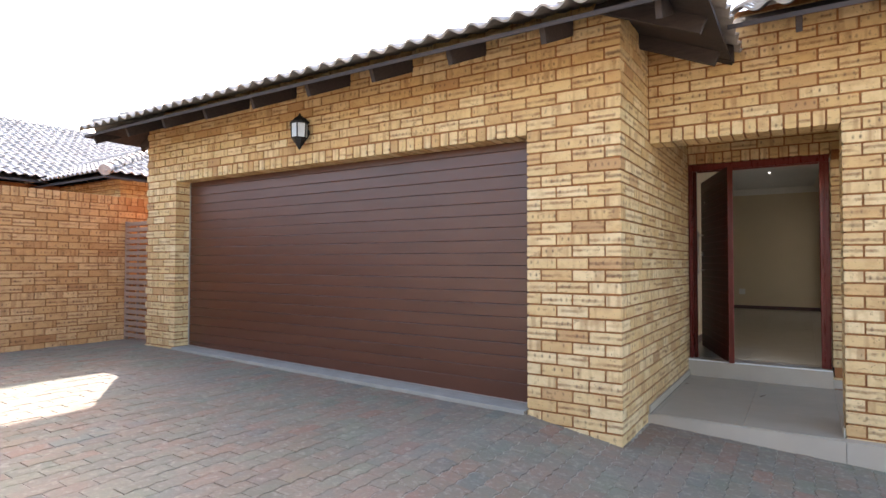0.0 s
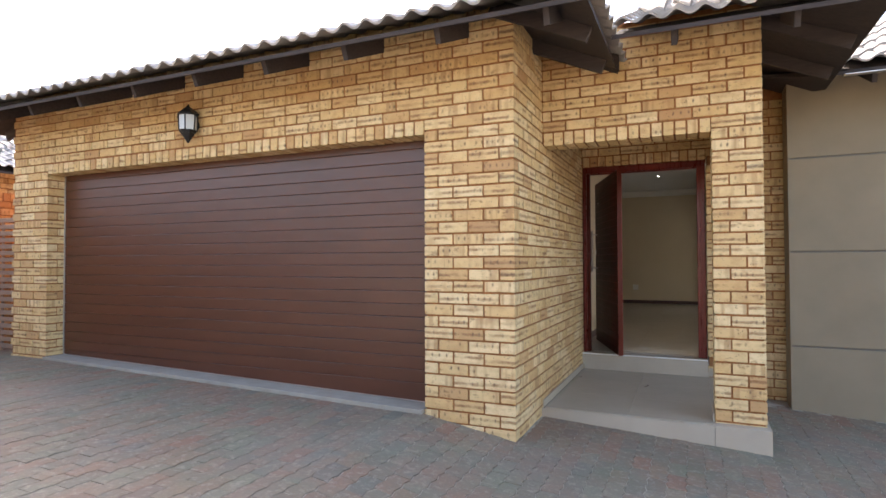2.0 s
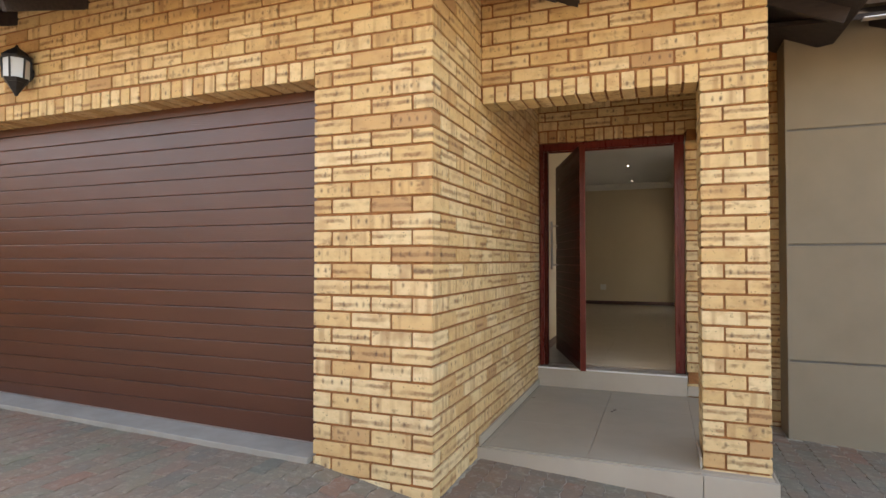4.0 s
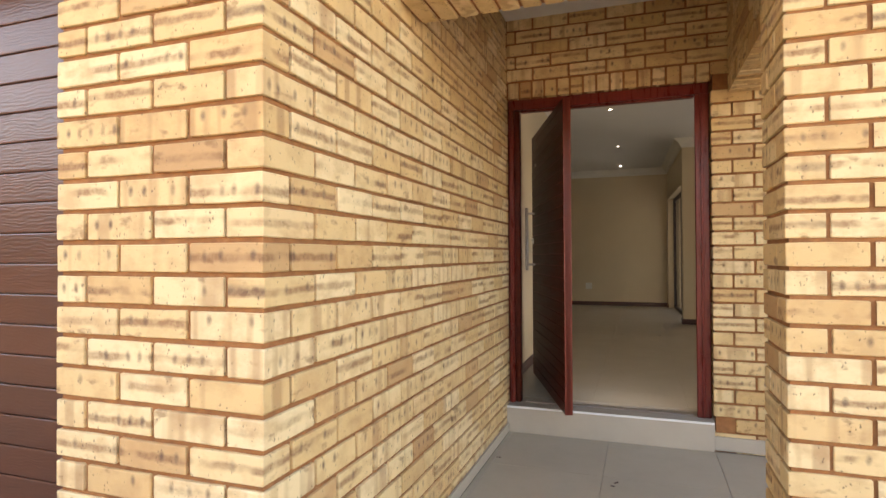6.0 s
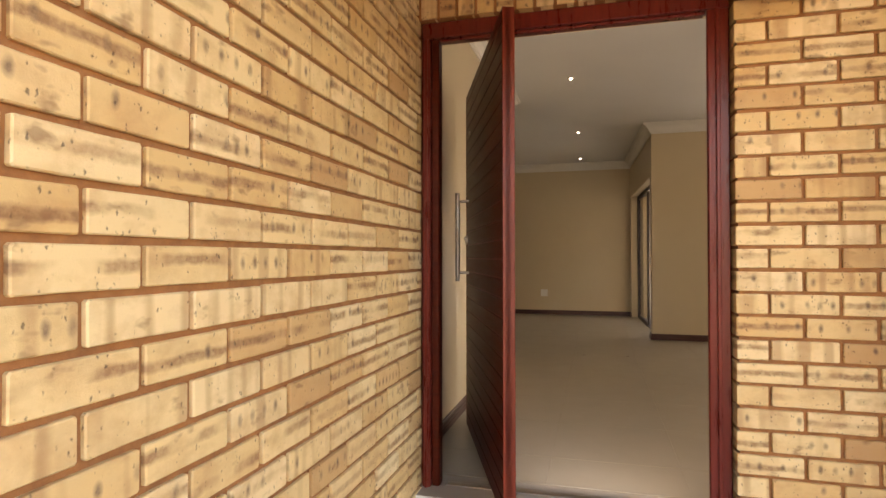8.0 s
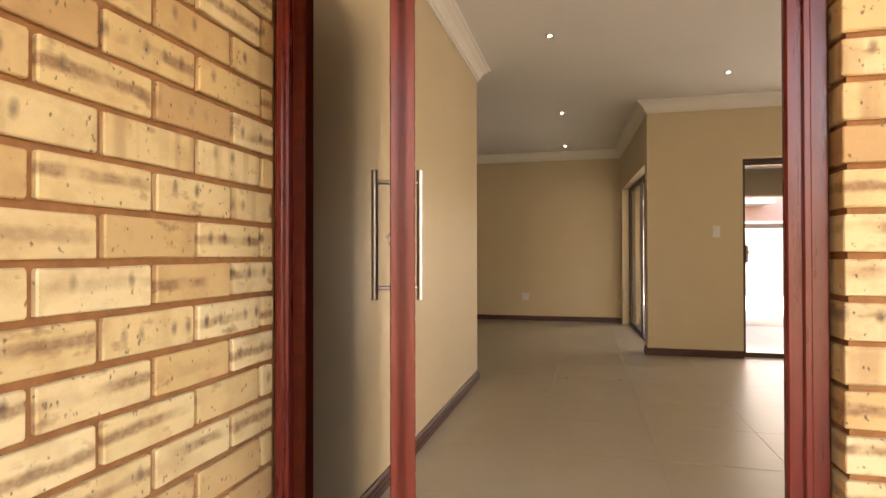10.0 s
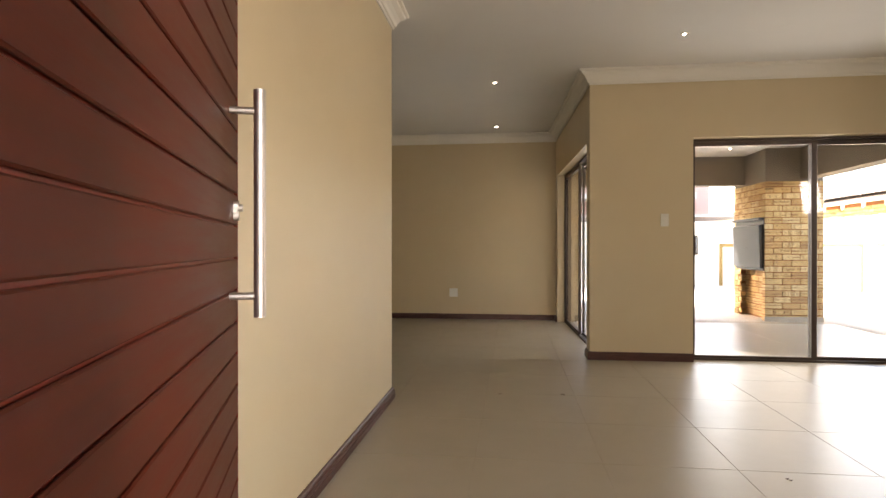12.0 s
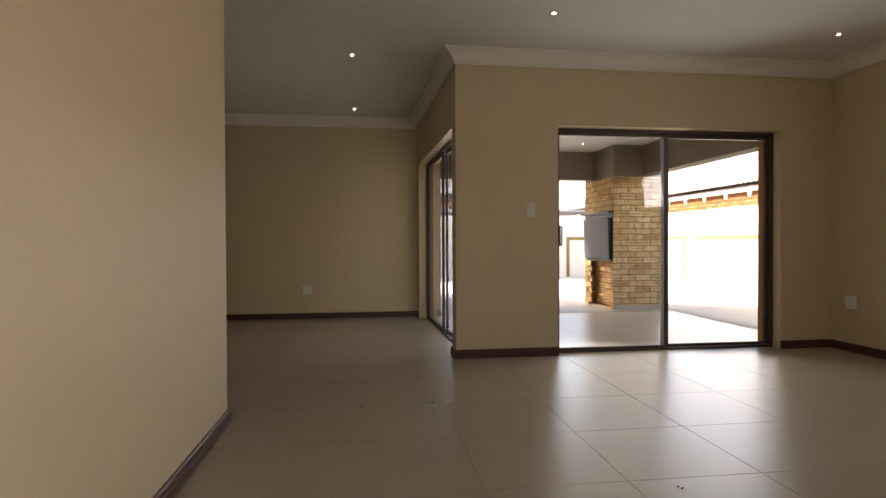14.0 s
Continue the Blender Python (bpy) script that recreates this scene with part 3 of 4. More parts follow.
# plain wall added out of view behind the walk, to bounce sunlight at the house
structure("wall_bounce_opposite", box(-16.0, 12.0, -7.2, -7.0, -0.5, 2.7), M_PLASTER_OUT, "plain grey-beige wall added out of view across the driveway to bounce sunlight")

# ---- inside walls, floor and ceiling ----
def wall_in(name, x0, x1, y0, y1, z0, z1, label="cream painted plaster wall"):
    return structure(name, box(x0, x1, y0, y1, z0, z1), M_WALL_IN, label)


CEIL = 2.62
wall_in("wall_entry", -1.33, -1.11, 7.545, 10.72, -0.1, 2.8)
wall_in("wall_entry_end", -1.11, -1.0, 7.545, 7.56, -0.1, 2.8)
wall_in("wall_lounge_front", -5.0, -1.33, 10.50, 10.72, -0.1, 2.8)
wall_in("wall_lounge_left", -5.2, -5.0, 10.5, 15.2, -0.1, 2.8)
wall_in("wall_lounge_far", -5.0, 0.62, 14.98, 15.2, -0.1, 2.8)
wall_in("wall_side_door_pier", 0.40, 0.62, 12.22, 12.43, -0.1, 2.8)
wall_in("wall_side_door_end", 0.40, 0.62, 14.80, 14.98, -0.1, 2.8)
wall_in("wall_side_door_head", 0.40, 0.62, 12.43, 14.80, 2.0, 2.8)
for name in ("wall_side_door_end", "wall_side_door_head"):
    for v in bpy.data.objects[name].data.vertices:
        v.co.x -= 0.036 * (v.co.y - 12.43)
wall_in("wall_patio_pier", 0.62, 1.30, 12.22, 12.44, -0.1, 2.8)
wall_in("wall_patio_head", 1.30, 3.42, 12.22, 12.44, 2.0, 2.8)
wall_in("wall_patio_right", 3.42, 3.94, 12.22, 12.44, -0.1, 2.8)
wall_in("wall_right", 3.94, 4.16, 9.48, 12.44, -0.1, 2.8)
wall_in("wall_right_front", 3.94, 4.16, 7.3, 8.82, -0.1, 2.8)
wall_in("wall_right_sill", 3.94, 4.16, 8.82, 9.48, -0.1, 1.48)
wall_in("wall_right_head", 3.94, 4.16, 8.82, 9.48, 2.0, 2.8)
win = empty("window_right", pose(4.05, 8.82, 1.48), "small high bronze aluminium window in the cream side wall", kind="structure")
for x0, x1, z0, z1 in ((0.0, 0.035, 0.0, 0.52), (0.625, 0.66, 0.0, 0.52), (0.035, 0.625, 0.0, 0.035), (0.035, 0.625, 0.485, 0.52)):
    part("window_frame", box(-0.02, 0.02, x0, x1, z0, z1, 0.002), M_BRONZE, win)
pane(-0.003, 0.003, 0.035, 0.625, 0.035, 0.485, win, (-1, 0, 0))
wall_in("wall_front_inside", 0.27, 3.94, 7.545, 7.60, -0.1, 2.8)
wall_in("wall_front_inside_head", -1.11, 0.27, 7.545, 7.60, 2.03, 2.8)
structure("ceiling_inside", box(-5.2, 4.16, 7.545, 15.2, CEIL, CEIL + 0.05), M_CEIL, "smooth white painted ceiling")
structure("ceiling_porch", box(-1.0, 0.335, 5.745, 7.30, 2.56, 2.60), M_CEIL, "white porch ceiling")
floor_in = structure("floor_inside", box(-5.2, 4.1, 7.36, 15.2, -0.3, -0.002), M_GROUT_IN, "large taupe porcelain floor tiles with thin grout lines")


def lay_tiles(floor, x0, x1, y0, y1, z, px, py, ox, oy, material, gap=0.0022, thick=0.010):
    i0, i1 = math.floor((x0 - ox) / px), math.ceil((x1 - ox) / px)
    j0, j1 = math.floor((y0 - oy) / py), math.ceil((y1 - oy) / py)
    for i in range(i0, i1):
        for j in range(j0, j1):
            a, b = max(x0, ox + i * px + gap / 2), min(x1, ox + (i + 1) * px - gap / 2)
            c, d = max(y0, oy + j * py + gap / 2), min(y1, oy + (j + 1) * py - gap / 2)
            if b - a < 0.02 or d - c < 0.02:
                continue
            key = ("tile", round(b - a, 3), round(d - c, 3), thick, material.name)
            if key not in UNIT_CACHE:
                bm = box(0, b - a, 0, d - c, -thick, 0, 0.0007)
                me = bpy.data.meshes.new("tile")
                bm.to_mesh(me)
                bm.free()
                me.materials.append(material)
                UNIT_CACHE[key] = me
            ob = bpy.data.objects.new("tile", UNIT_CACHE[key])
            scene.collection.objects.link(ob)
            ob.parent = floor
            ob.matrix_local = Matrix.Translation((a, c, z))


# ---- cornices and skirtings ----
def run_profile(name, p, q, n, profile, material, label, kind="structure"):
    """Sweeps a profile of (out, up) from p to q; n points out of the wall. Mitred outwards by the flags in p[2] and q[2]."""
    bm = bmesh.new()
    d = Vector((q[0] - p[0], q[1] - p[1], 0)).normalized()
    nn = Vector((n[0], n[1], 0))
    rings = []
    for (x, y, s), sign in ((p, -1), (q, 1)):
        rings.append([bm.verts.new(Vector((x, y, 0)) + nn * o + d * (o * s * sign) + Vector((0, 0, u))) for o, u in profile])
    k = len(profile)
    for i in range(k):
        j = (i + 1) % k
        bm.faces.new((rings[0][i], rings[0][j], rings[1][j], rings[1][i]))
    bm.faces.new(rings[0][::-1])
    bm.faces.new(rings[1])
    bmesh.ops.recalc_face_normals(bm, faces=bm.faces)
    return link_bm(bm, name, material, None, label, kind)


C0 = CEIL - 0.125
CORNICE = [(0.001, C0), (0.012, C0), (0.014, C0 + 0.018), (0.024, C0 + 0.022), (0.032, C0 + 0.045), (0.050, C0 + 0.072), (0.078, C0 + 0.092), (0.082, C0 + 0.104), (0.100, C0 + 0.108), (0.102, CEIL - 0.0005), (0.001, CEIL - 0.0005)]
SKIRT = [(0.0005, 0.0005), (0.020, 0.0005), (0.020, 0.030), (0.016, 0.033), (0.018, 0.037), (0.018, 0.052), (0.013, 0.055), (0.013, 0.064), (0.008, 0.072), (0.0005, 0.074)]
RUNS = [
    ((-1.11, 7.60, 0), (-1.11, 10.72, 1), (1, 0)), ((-1.11, 10.72, 1), (-5.0, 10.72, -1), (0, 1)), ((-5.0, 10.72, -1), (-5.0, 14.98, -1), (1, 0)),
    ((-5.0, 14.98, -1), (0.308, 14.98, -1), (0, -1)), ((0.308, 14.98, -1), (0.40, 12.22, 1), (-1, 0)), ((0.40, 12.22, 1), (3.94, 12.22, -1), (0, -1)),
    ((3.94, 12.22, -1), (3.94, 7.60, -1), (-1, 0)), ((3.94, 7.60, -1), (-1.11, 7.60, -1), (0, 1))]
for p, q, n in RUNS:
    run_profile("cornice", p, q, n, CORNICE, M_CORNICE, "white moulded ceiling cornice")
SRUNS = [
    ((-1.11, 7.60, 0), (-1.11, 10.72, 1), (1, 0)), ((-1.11, 10.72, 1), (-5.0, 10.72, -1), (0, 1)), ((-5.0, 10.72, -1), (-5.0, 14.98, -1), (1, 0)),
    ((-5.0, 14.98, -1), (0.308, 14.98, -1), (0, -1)), ((0.308, 14.98, -1), (0.315, 14.80, 0), (-1, 0)), ((0.40, 12.43, 0), (0.40, 12.22, 1), (-1, 0)), ((0.40, 12.22, 1), (1.30, 12.22, 0), (0, -1)),
    ((3.42, 12.22, 0), (3.94, 12.22, -1), (0, -1)), ((3.94, 12.22, -1), (3.94, 7.60, -1), (-1, 0)), ((3.94, 7.60, -1), (0.27, 7.60, 0), (0, 1))]
for p, q, n in SRUNS:
    run_profile("baseboard", p, q, n, SKIRT, M_SKIRT, "dark stained timber skirting board with fine ridges")

# ---- front door ----
frame_d = empty("door_frame_front", pose(0, 0, 0), "red varnished timber door frame in the brick opening", "door frame", kind="structure")


def jamb(x0, x1, side):
    """side: the way towards the opening."""
    w = (x1 - x0) * 0.52
    a, b = (x0, x0 + w) if side > 0 else (x1 - w, x1)
    bm = box(a, b, 7.34, 7.415, 0.0, 1.965, 0.005)
    mid = (a + b) / 2
    add_box(bm, mid - 0.008, mid + 0.008, 7.333, 7.342, 0.0, 1.965, 0.003)
    part("jamb", bm, M_FRAME, frame_d)
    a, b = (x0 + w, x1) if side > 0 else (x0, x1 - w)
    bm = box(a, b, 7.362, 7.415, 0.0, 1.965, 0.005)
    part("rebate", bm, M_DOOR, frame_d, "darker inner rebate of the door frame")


jamb(-0.998, -0.925, 1)
bm = box(0.158, 0.238, 7.34, 7.362, 0.0, 1.965, 0.005)
add_box(bm, 0.188, 0.204, 7.333, 7.342, 0.0, 1.965, 0.003)
part("jamb", bm, M_FRAME, frame_d)
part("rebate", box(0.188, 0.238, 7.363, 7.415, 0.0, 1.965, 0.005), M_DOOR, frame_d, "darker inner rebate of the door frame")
bm = box(-0.998, 0.238, 7.34, 7.415, 1.965, 2.033, 0.004)
add_box(bm, -0.92, 0.155, 7.36, 7.40, 1.953, 1.966, 0.003)
part("head", bm, M_FRAME, frame_d)
door = empty("front_door", pose(-0.578, 7.10, 0, 0, 0, 109.2), "wide dark mahogany pivot door with horizontal boards, standing open", "door")
LEAF = 1.225
part("core", box(0, LEAF, -0.0165, 0.0165, 0.012, 1.958, 0.002), M_DOOREDGE, door, "red varnished door edge")
nb = 26
bh = 0.0757
for side in (-1, 1):
    for i in range(nb):
        y0, y1 = (0.0168, 0.0245) if side > 0 else (-0.0245, -0.0168)
        part("board", box(0.0015, LEAF - 0.0015, y0, y1, 0.014 + i * bh, min(0.012 + (i + 1) * bh - 0.003, 1.957), 0.0025), M_DOOR, door)
bm = bmesh.new()
for z in (0.012,):
    add_box(bm, 0, 0.006, -0.0235, 0.0235, z, 1.958, 0.001)
    add_box(bm, LEAF - 0.004, LEAF + 0.001, -0.0255, 0.0255, z, 1.958, 0.001)
part("edge_strip", bm, M_DOOREDGE, door)
HX = LEAF - 0.119
for side in (-1, 1):
    h = new("handle")
    h.parent = door
    tagged(h, "long brushed steel tubular pull handle")
    yb = side * 0.088
    part("bar", cyl((HX, yb, 0.866), (HX, yb, 1.370), 0.0135, seg=24), M_STEEL, h, smooth=True)
    for z in (0.913, 1.323):
        part("post", cyl((HX, side * 0.024, z), (HX, side * 0.089, z), 0.0085, seg=16), M_STEEL, h, smooth=True)
    bm = cyl((LEAF - 0.055, side * 0.0245, 1.116), (LEAF - 0.055, side * 0.036, 1.116), 0.0125, 0.0115, 20)
    add_cyl(bm, (LEAF - 0.055, side * 0.0245, 1.094), (LEAF - 0.055, side * 0.036, 1.094), 0.0125, 0.0115, 20)
    add_box(bm, LEAF - 0.066, LEAF - 0.044, min(side * 0.0245, side * 0.0355), max(side * 0.0245, side * 0.0355), 1.094, 1.116)
    add_cyl(bm, (LEAF - 0.055, side * 0.036, 1.112), (LEAF - 0.055, side * 0.044, 1.112), 0.0085, 0.008, 16)
    part("lock_cylinder", bm, M_STEEL, door, "small brass-coloured lock cylinder")
    part("door_viewer", cyl((LEAF - 0.20, side * 0.0245, 1.70), (LEAF - 0.20, side * 0.032, 1.70), 0.012, 0.009, 16), M_STEEL, door, smooth=True)

# sill and risers of the porch
sill = structure("sill_front_door", box(-1.0, 0.245, 7.255, 7.50, -0.175, -0.0015, 0.002), M_TILE_RISER, "pale tiled step up to the front door")
# the trim's bright reflection is put in as plain white colour
part("edge_trim", box(-0.998, 0.243, 7.248, 7.254, -0.012, 0.001, 0.001), M_PLASTIC, sill, "thin tile trim along the step edge, white for the bright line it reflects")
part("metal_strip", box(-0.90, 0.14, 7.385, 7.425, -0.001, 0.004, 0.001), M_STEEL, sill, "thin metal threshold strip")
porch = structure("porch_floor", box(-1.0, 0.57, 5.455, 7.30, -0.6, -0.180), M_GROUT, "grey tiled porch floor")
plinth = structure("porch_edge", box(-1.0, 0.245, 5.437, 5.452, -0.6, -0.171, 0.002), M_TILE_RISER, "pale tile edging along the front of the porch")
part("pier_edging", box(0.248, 0.60, 5.437, 5.452, -0.6, -0.171, 0.002), M_TILE_RISER, plinth)
part("side_edging", box(0.587, 0.602, 5.454, 7.0, -0.6, -0.171, 0.002), M_TILE_RISER, plinth)
part("ledge", box(0.236, 0.586, 5.454, 5.522, -0.19, -0.172, 0.002), M_TILE_RISER, plinth)
part("side_skirting", box(0.236, 0.247, 5.524, 5.86, -0.169, -0.105, 0.002), M_TILE_OUT, plinth)
part("wall_skirting", box(-0.996, -0.984, 5.456, 7.254, -0.169, -0.11, 0.002), M_TILE_OUT, plinth)
part("door_skirting", box(0.247, 0.58, 7.282, 7.296, -0.169, -0.088, 0.002), M_TILE_RISER, plinth)

# ---- garage door ----
gdoor = empty("garage_door", pose(0, 4.905, 0), "wide dark brown garage door of horizontal embossed slats, closed", "garage door")
NS = 20
pitch = 2.02 / NS
for i in range(NS):
    z0 = -0.038 + i * pitch
    bm = bmesh.new()
    prof = [(0.010, 0.0), (0.001, 0.002), (0.0, 0.006), (0.0, pitch - 0.006), (0.001, pitch - 0.003), (0.010, pitch - 0.0015)]
    ra = [bm.verts.new((-6.20, y, z0 + z)) for y, z in prof]
    rb = [bm.verts.new((-1.60, y, z0 + z)) for y, z in prof]
    if i == 0:
        for v in ra[:3] + rb[:3]:
            v.co.z = sill_z(v.co.x) + 0.003
    for j in range(len(prof) - 1):
        bm.faces.new((ra[j], rb[j], rb[j + 1], ra[j + 1]))
    bm.faces.new(ra)
    bm.faces.new(rb[::-1])
    bm.faces.new((ra[0], ra[-1], rb[-1], rb[0]))
    bmesh.ops.recalc_face_normals(bm, faces=bm.faces)
    part("slat", bm, M_GARAGE, gdoor)
part("backing", box(-6.20, -1.60, 0.0105, 0.035, -0.10, 1.985), M_GARAGE, gdoor)
part("side_channel", box(-6.128, -6.108, -0.008, -0.001, 0.014, 1.94, 0.002), M_CONCRETE, gdoor, "thin pale steel side channel")
bm = box(-6.12, -1.702, -0.006, 0.009, 0.0005, 0.006)
for v in bm.verts:
    v.co.z += sill_z(v.co.x)
part("bottom_seal", bm, M_STEEL, gdoor, "thin pale bottom strip")
structure("garage_door_surround", box(-6.40, -1.24, 4.946, 4.99, 1.93, 2.5), M_DARKWOOD, "dark header behind the garage door")

# ---- wall lantern ----
lan = empty("wall_lantern", pose(-3.985, 4.72, 2.235), "black six-sided outdoor wall lantern with glass panes", "wall lamp")
part("back_plate", cyl((0, 0.0, 0.0), (0, -0.014, 0.0), 0.045, 0.04, 20), M_BLACK, lan)
bm = cyl((0, -0.012, 0.02), (0, -0.05, 0.05), 0.009, seg=10)
add_cyl(bm, (0, -0.05, 0.05), (0, -0.07, 0.08), 0.009, seg=10)
part("arm", bm, M_BLACK, lan)
bm = cyl((0, -0.088, 0.085), (0, -0.088, 0.125), 0.095, 0.055, 6)
add_cyl(bm, (0, -0.088, 0.125), (0, -0.088, 0.155), 0.050, 0.015, 6)
add_cyl(bm, (0, -0.088, 0.155), (0, -0.088, 0.175), 0.012, 0.004, 8)
add_cyl(bm, (0, -0.088, 0.072), (0, -0.088, 0.086), 0.088, 0.098, 6)
part("roof", bm, M_BLACK, lan)
bm = cyl((0, -0.088, -0.085), (0, -0.088, -0.060), 0.066, 0.080, 6)
add_cyl(bm, (0, -0.088, -0.150), (0, -0.088, -0.085), 0.020, 0.062, 6)
add_cyl(bm, (0, -0.088, -0.172), (0, -0.088, -0.150), 0.008, 0.018, 8)
part("base", bm, M_BLACK, lan)
for i in range(6):
    a0, a1 = i * math.pi / 3, (i + 1) * math.pi / 3
    p0 = Vector((0.074 * math.cos(a0), -0.088 + 0.074 * math.sin(a0), 0))
    p1 = Vector((0.074 * math.cos(a1), -0.088 + 0.074 * math.sin(a1), 0))
    part("bar", cyl(p0 + Vector((0, 0, -0.062)), p0 * 1 + Vector((0, 0, 0.074)) + (p0 - Vector((0, -0.088, 0))) * 0.12, 0.006, seg=6), M_BLACK, lan)
    bm = bmesh.new()
    q = [p0 + Vector((0, 0, -0.06)), p1 + Vector((0, 0, -0.06)), p1 + Vector((0, 0, 0.073)), p0 + Vector((0, 0, 0.073))]
    inner = [Vector((v.x * 0.94, -0.088 + (v.y + 0.088) * 0.94, v.z)) for v in q]
    vs = [bm.verts.new(v) for v in q + inner]
    for f in ((0, 1, 2, 3), (7, 6, 5, 4), (0, 4, 5, 1), (1, 5, 6, 2), (2, 6, 7, 3), (3, 7, 4, 0)):
        bm.faces.new([vs[k] for k in f])
    part("pane", bm, M_FROST, lan)

# ---- boundary wall and gate at the left ----
bwall = mortar_wall("wall_boundary_brick", -7.72, -7.5 - g, -3.0, 9.0, -0.3, 1.85, "russet face-brick boundary wall with an upright coping course")
RUSSET.append(bwall)
brick_courses(bwall, -7.5, 0, 90, 2.4, 5.2, -0.1, 1.75, phase=0.0, zref=1.741)
brick_courses(bwall, -7.5, 0, 90, -3.0, 2.4, -0.1, 1.75, phase=0.0, joined=True, zref=1.741)
rowlock(bwall, -7.5, 0, 90, 2.4, 5.2, 1.75)
rowlock(bwall, -7.5, 0, 90, -3.0, 2.4, 1.75, joined=True)
gate = empty("side_gate", pose(-7.48, 4.86, 0), "weathered pinkish-brown slatted side gate, closed", "gate")
for x in (0.0, 0.69):
    part("stile", box(x, x + 0.04, 0, 0.04, -0.01, 1.53, 0.003), M_GATE, gate)
for i in range(20):
    z = 0.03 + i * 0.0755
    part("slat", box(0.03, 0.70, -0.012, 0.004, z, z + 0.05, 0.003), M_GATE, gate)
for x in (0.28,):
    part("brace", box(x, x + 0.03, 0.004, 0.025, 0.0, 1.5, 0.003), M_GATE, gate)

# ---- roofs ----
PITCH = 24.0
TP, TR = 0.335, 0.335
TSLOPE = math.cos(radians(PITCH))


def tile_shape():
    """One double-roll concrete tile: x across, y up the slope, z out of the roof."""
    n = 16
    top = []
    for i in range(n + 1):
        u = i / n
        top.append((u * TP, 0.040 * (0.5 - 0.5 * math.cos(4 * math.pi * u)) ** 1.3))
    v, f = [], []
    for y, lift in ((0.0, 0.022), (TR + 0.04, 0.0)):
        for x, z in top:
            v.append((x, y, z + lift))
        for x, z in top:
            v.append((x, y, z + lift - 0.016))
    k = n + 1
    for i in range(n):
        a = i
        f.append((a, a + 1, 2 * k + a + 1, 2 * k + a))
        f.append((k + a + 1, k + a, 3 * k + a, 3 * k + a + 1))
        f.append((a + 1, a, k + a, k + a + 1))
    return v, f


TV, TF = tile_shape()


def roof_plane(roof, origin, ang, width, rows, left_hip, right_hip, parts, z0):
    """Eave from the origin along ang; the slope rises to its left hand. Hips cut the plane at 45 degrees in plan."""
    if ("rooftile",) not in UNIT_CACHE:
        me = bpy.data.meshes.new("roof_tile")
        me.from_pydata(TV, [], TF)
        me.materials.append(M_ROOF)
        me.shade_smooth()
        me.set_sharp_from_angle(angle=radians(40))
        UNIT_CACHE[("rooftile",)] = me
    base = Matrix.Translation((origin[0], origin[1], z0)) @ pose(0, 0, 0, 0, 0, ang) @ pose(0, 0, 0, PITCH)
    heap = Joined()
    cols = round(width / TP)
    for r in range(rows):
        depth = (r + 0.5) * TR * TSLOPE
        for c in range(cols):
            u = (c + 0.5) * TP
            if (left_hip and u < depth) or (right_hip and width - u < depth):
                continue
            m = base @ Matrix.Translation((c * TP, r * TR, 0.070))
            if parts:
                ob = bpy.data.objects.new("roof_tile", UNIT_CACHE[("rooftile",)])
                scene.collection.objects.link(ob)
                ob.parent = roof
                ob.matrix_local = m
            else:
                heap.add(m, TV, TF)
    if heap.v:
        heap.make("roof_tiles", M_ROOF_J, roof, smooth=False)


def hip_caps(roof, start, direction, count):
    d = Vector((direction[0], direction[1], 0.7071 * math.tan(radians(PITCH)))).normalized()
    for i in range(count):
        p = Vector(start) + d * (0.30 * i)
        q = p + d * 0.36
        bm = bmesh.new()
        add_cyl(bm, p + Vector((0, 0, 0.02)), q + Vector((0, 0, -0.0)), 0.092, 0.075, 14)
        part("hip_cap", bm, M_ROOF, roof, smooth=True)


def deck(roof, pts):
    """A boarded underlay, 3 cm thick, through the given plan corners with heights."""
    bm = bmesh.new()
    up = [bm.verts.new(p) for p in pts]
    lo = [bm.verts.new((p[0], p[1], p[2] - 0.03)) for p in pts]
    bm.faces.new(up)
    bm.faces.new(lo[::-1])
    for i in range(len(pts)):
        j = (i + 1) % len(pts)
        bm.faces.new((up[i], lo[i], lo[j], up[j]))
    bmesh.ops.recalc_face_normals(bm, faces=bm.faces)
    part("underlay", bm, M_DARKWOOD, roof, "dark eaves boarding")


def rafter(roof, p, out, reach=0.9):
    """A sloping rafter tail; p lies at the eave, out is the way it points."""
    a = math.degrees(math.atan2(-out[1], -out[0]))
    m = Matrix.Translation(p) @ pose(0, 0, 0, 0, 0, a) @ pose(0, 0, 0, 0, -PITCH, 0)
    bm = box(0.03, reach, -0.019, 0.019, -0.145, -0.032, 0.003)
    bmesh.ops.transform(bm, matrix=m, verts=bm.verts)
    part("rafter", bm, M_DARKWOOD, roof)


TAN = math.tan(radians(PITCH))
ZE = 2.50
ZG = 2.455
roof_g = empty("roof_garage", pose(0, 0, 0), "grey concrete tile hip roof over the garage", kind="structure")
XL = -7.08
roof_plane(roof_g, (XL, 4.13), 0, 6.70, 12, True, True, True, ZG)
roof_plane(roof_g, (XL, 13.0), -90, 8.87, 11, False, True, False, ZG)
roof_plane(roof_g, (-0.38, 4.13), 90, 2.4, 7, True, False, False, ZG)
H3 = 3.33
XC = XL + 3.35
deck(roof_g, [(XL + 0.02, 4.15, ZG + 0.03), (-0.40, 4.15, ZG + 0.03), (XC, 4.15 + H3, ZG + 0.03 + H3 * TAN)])
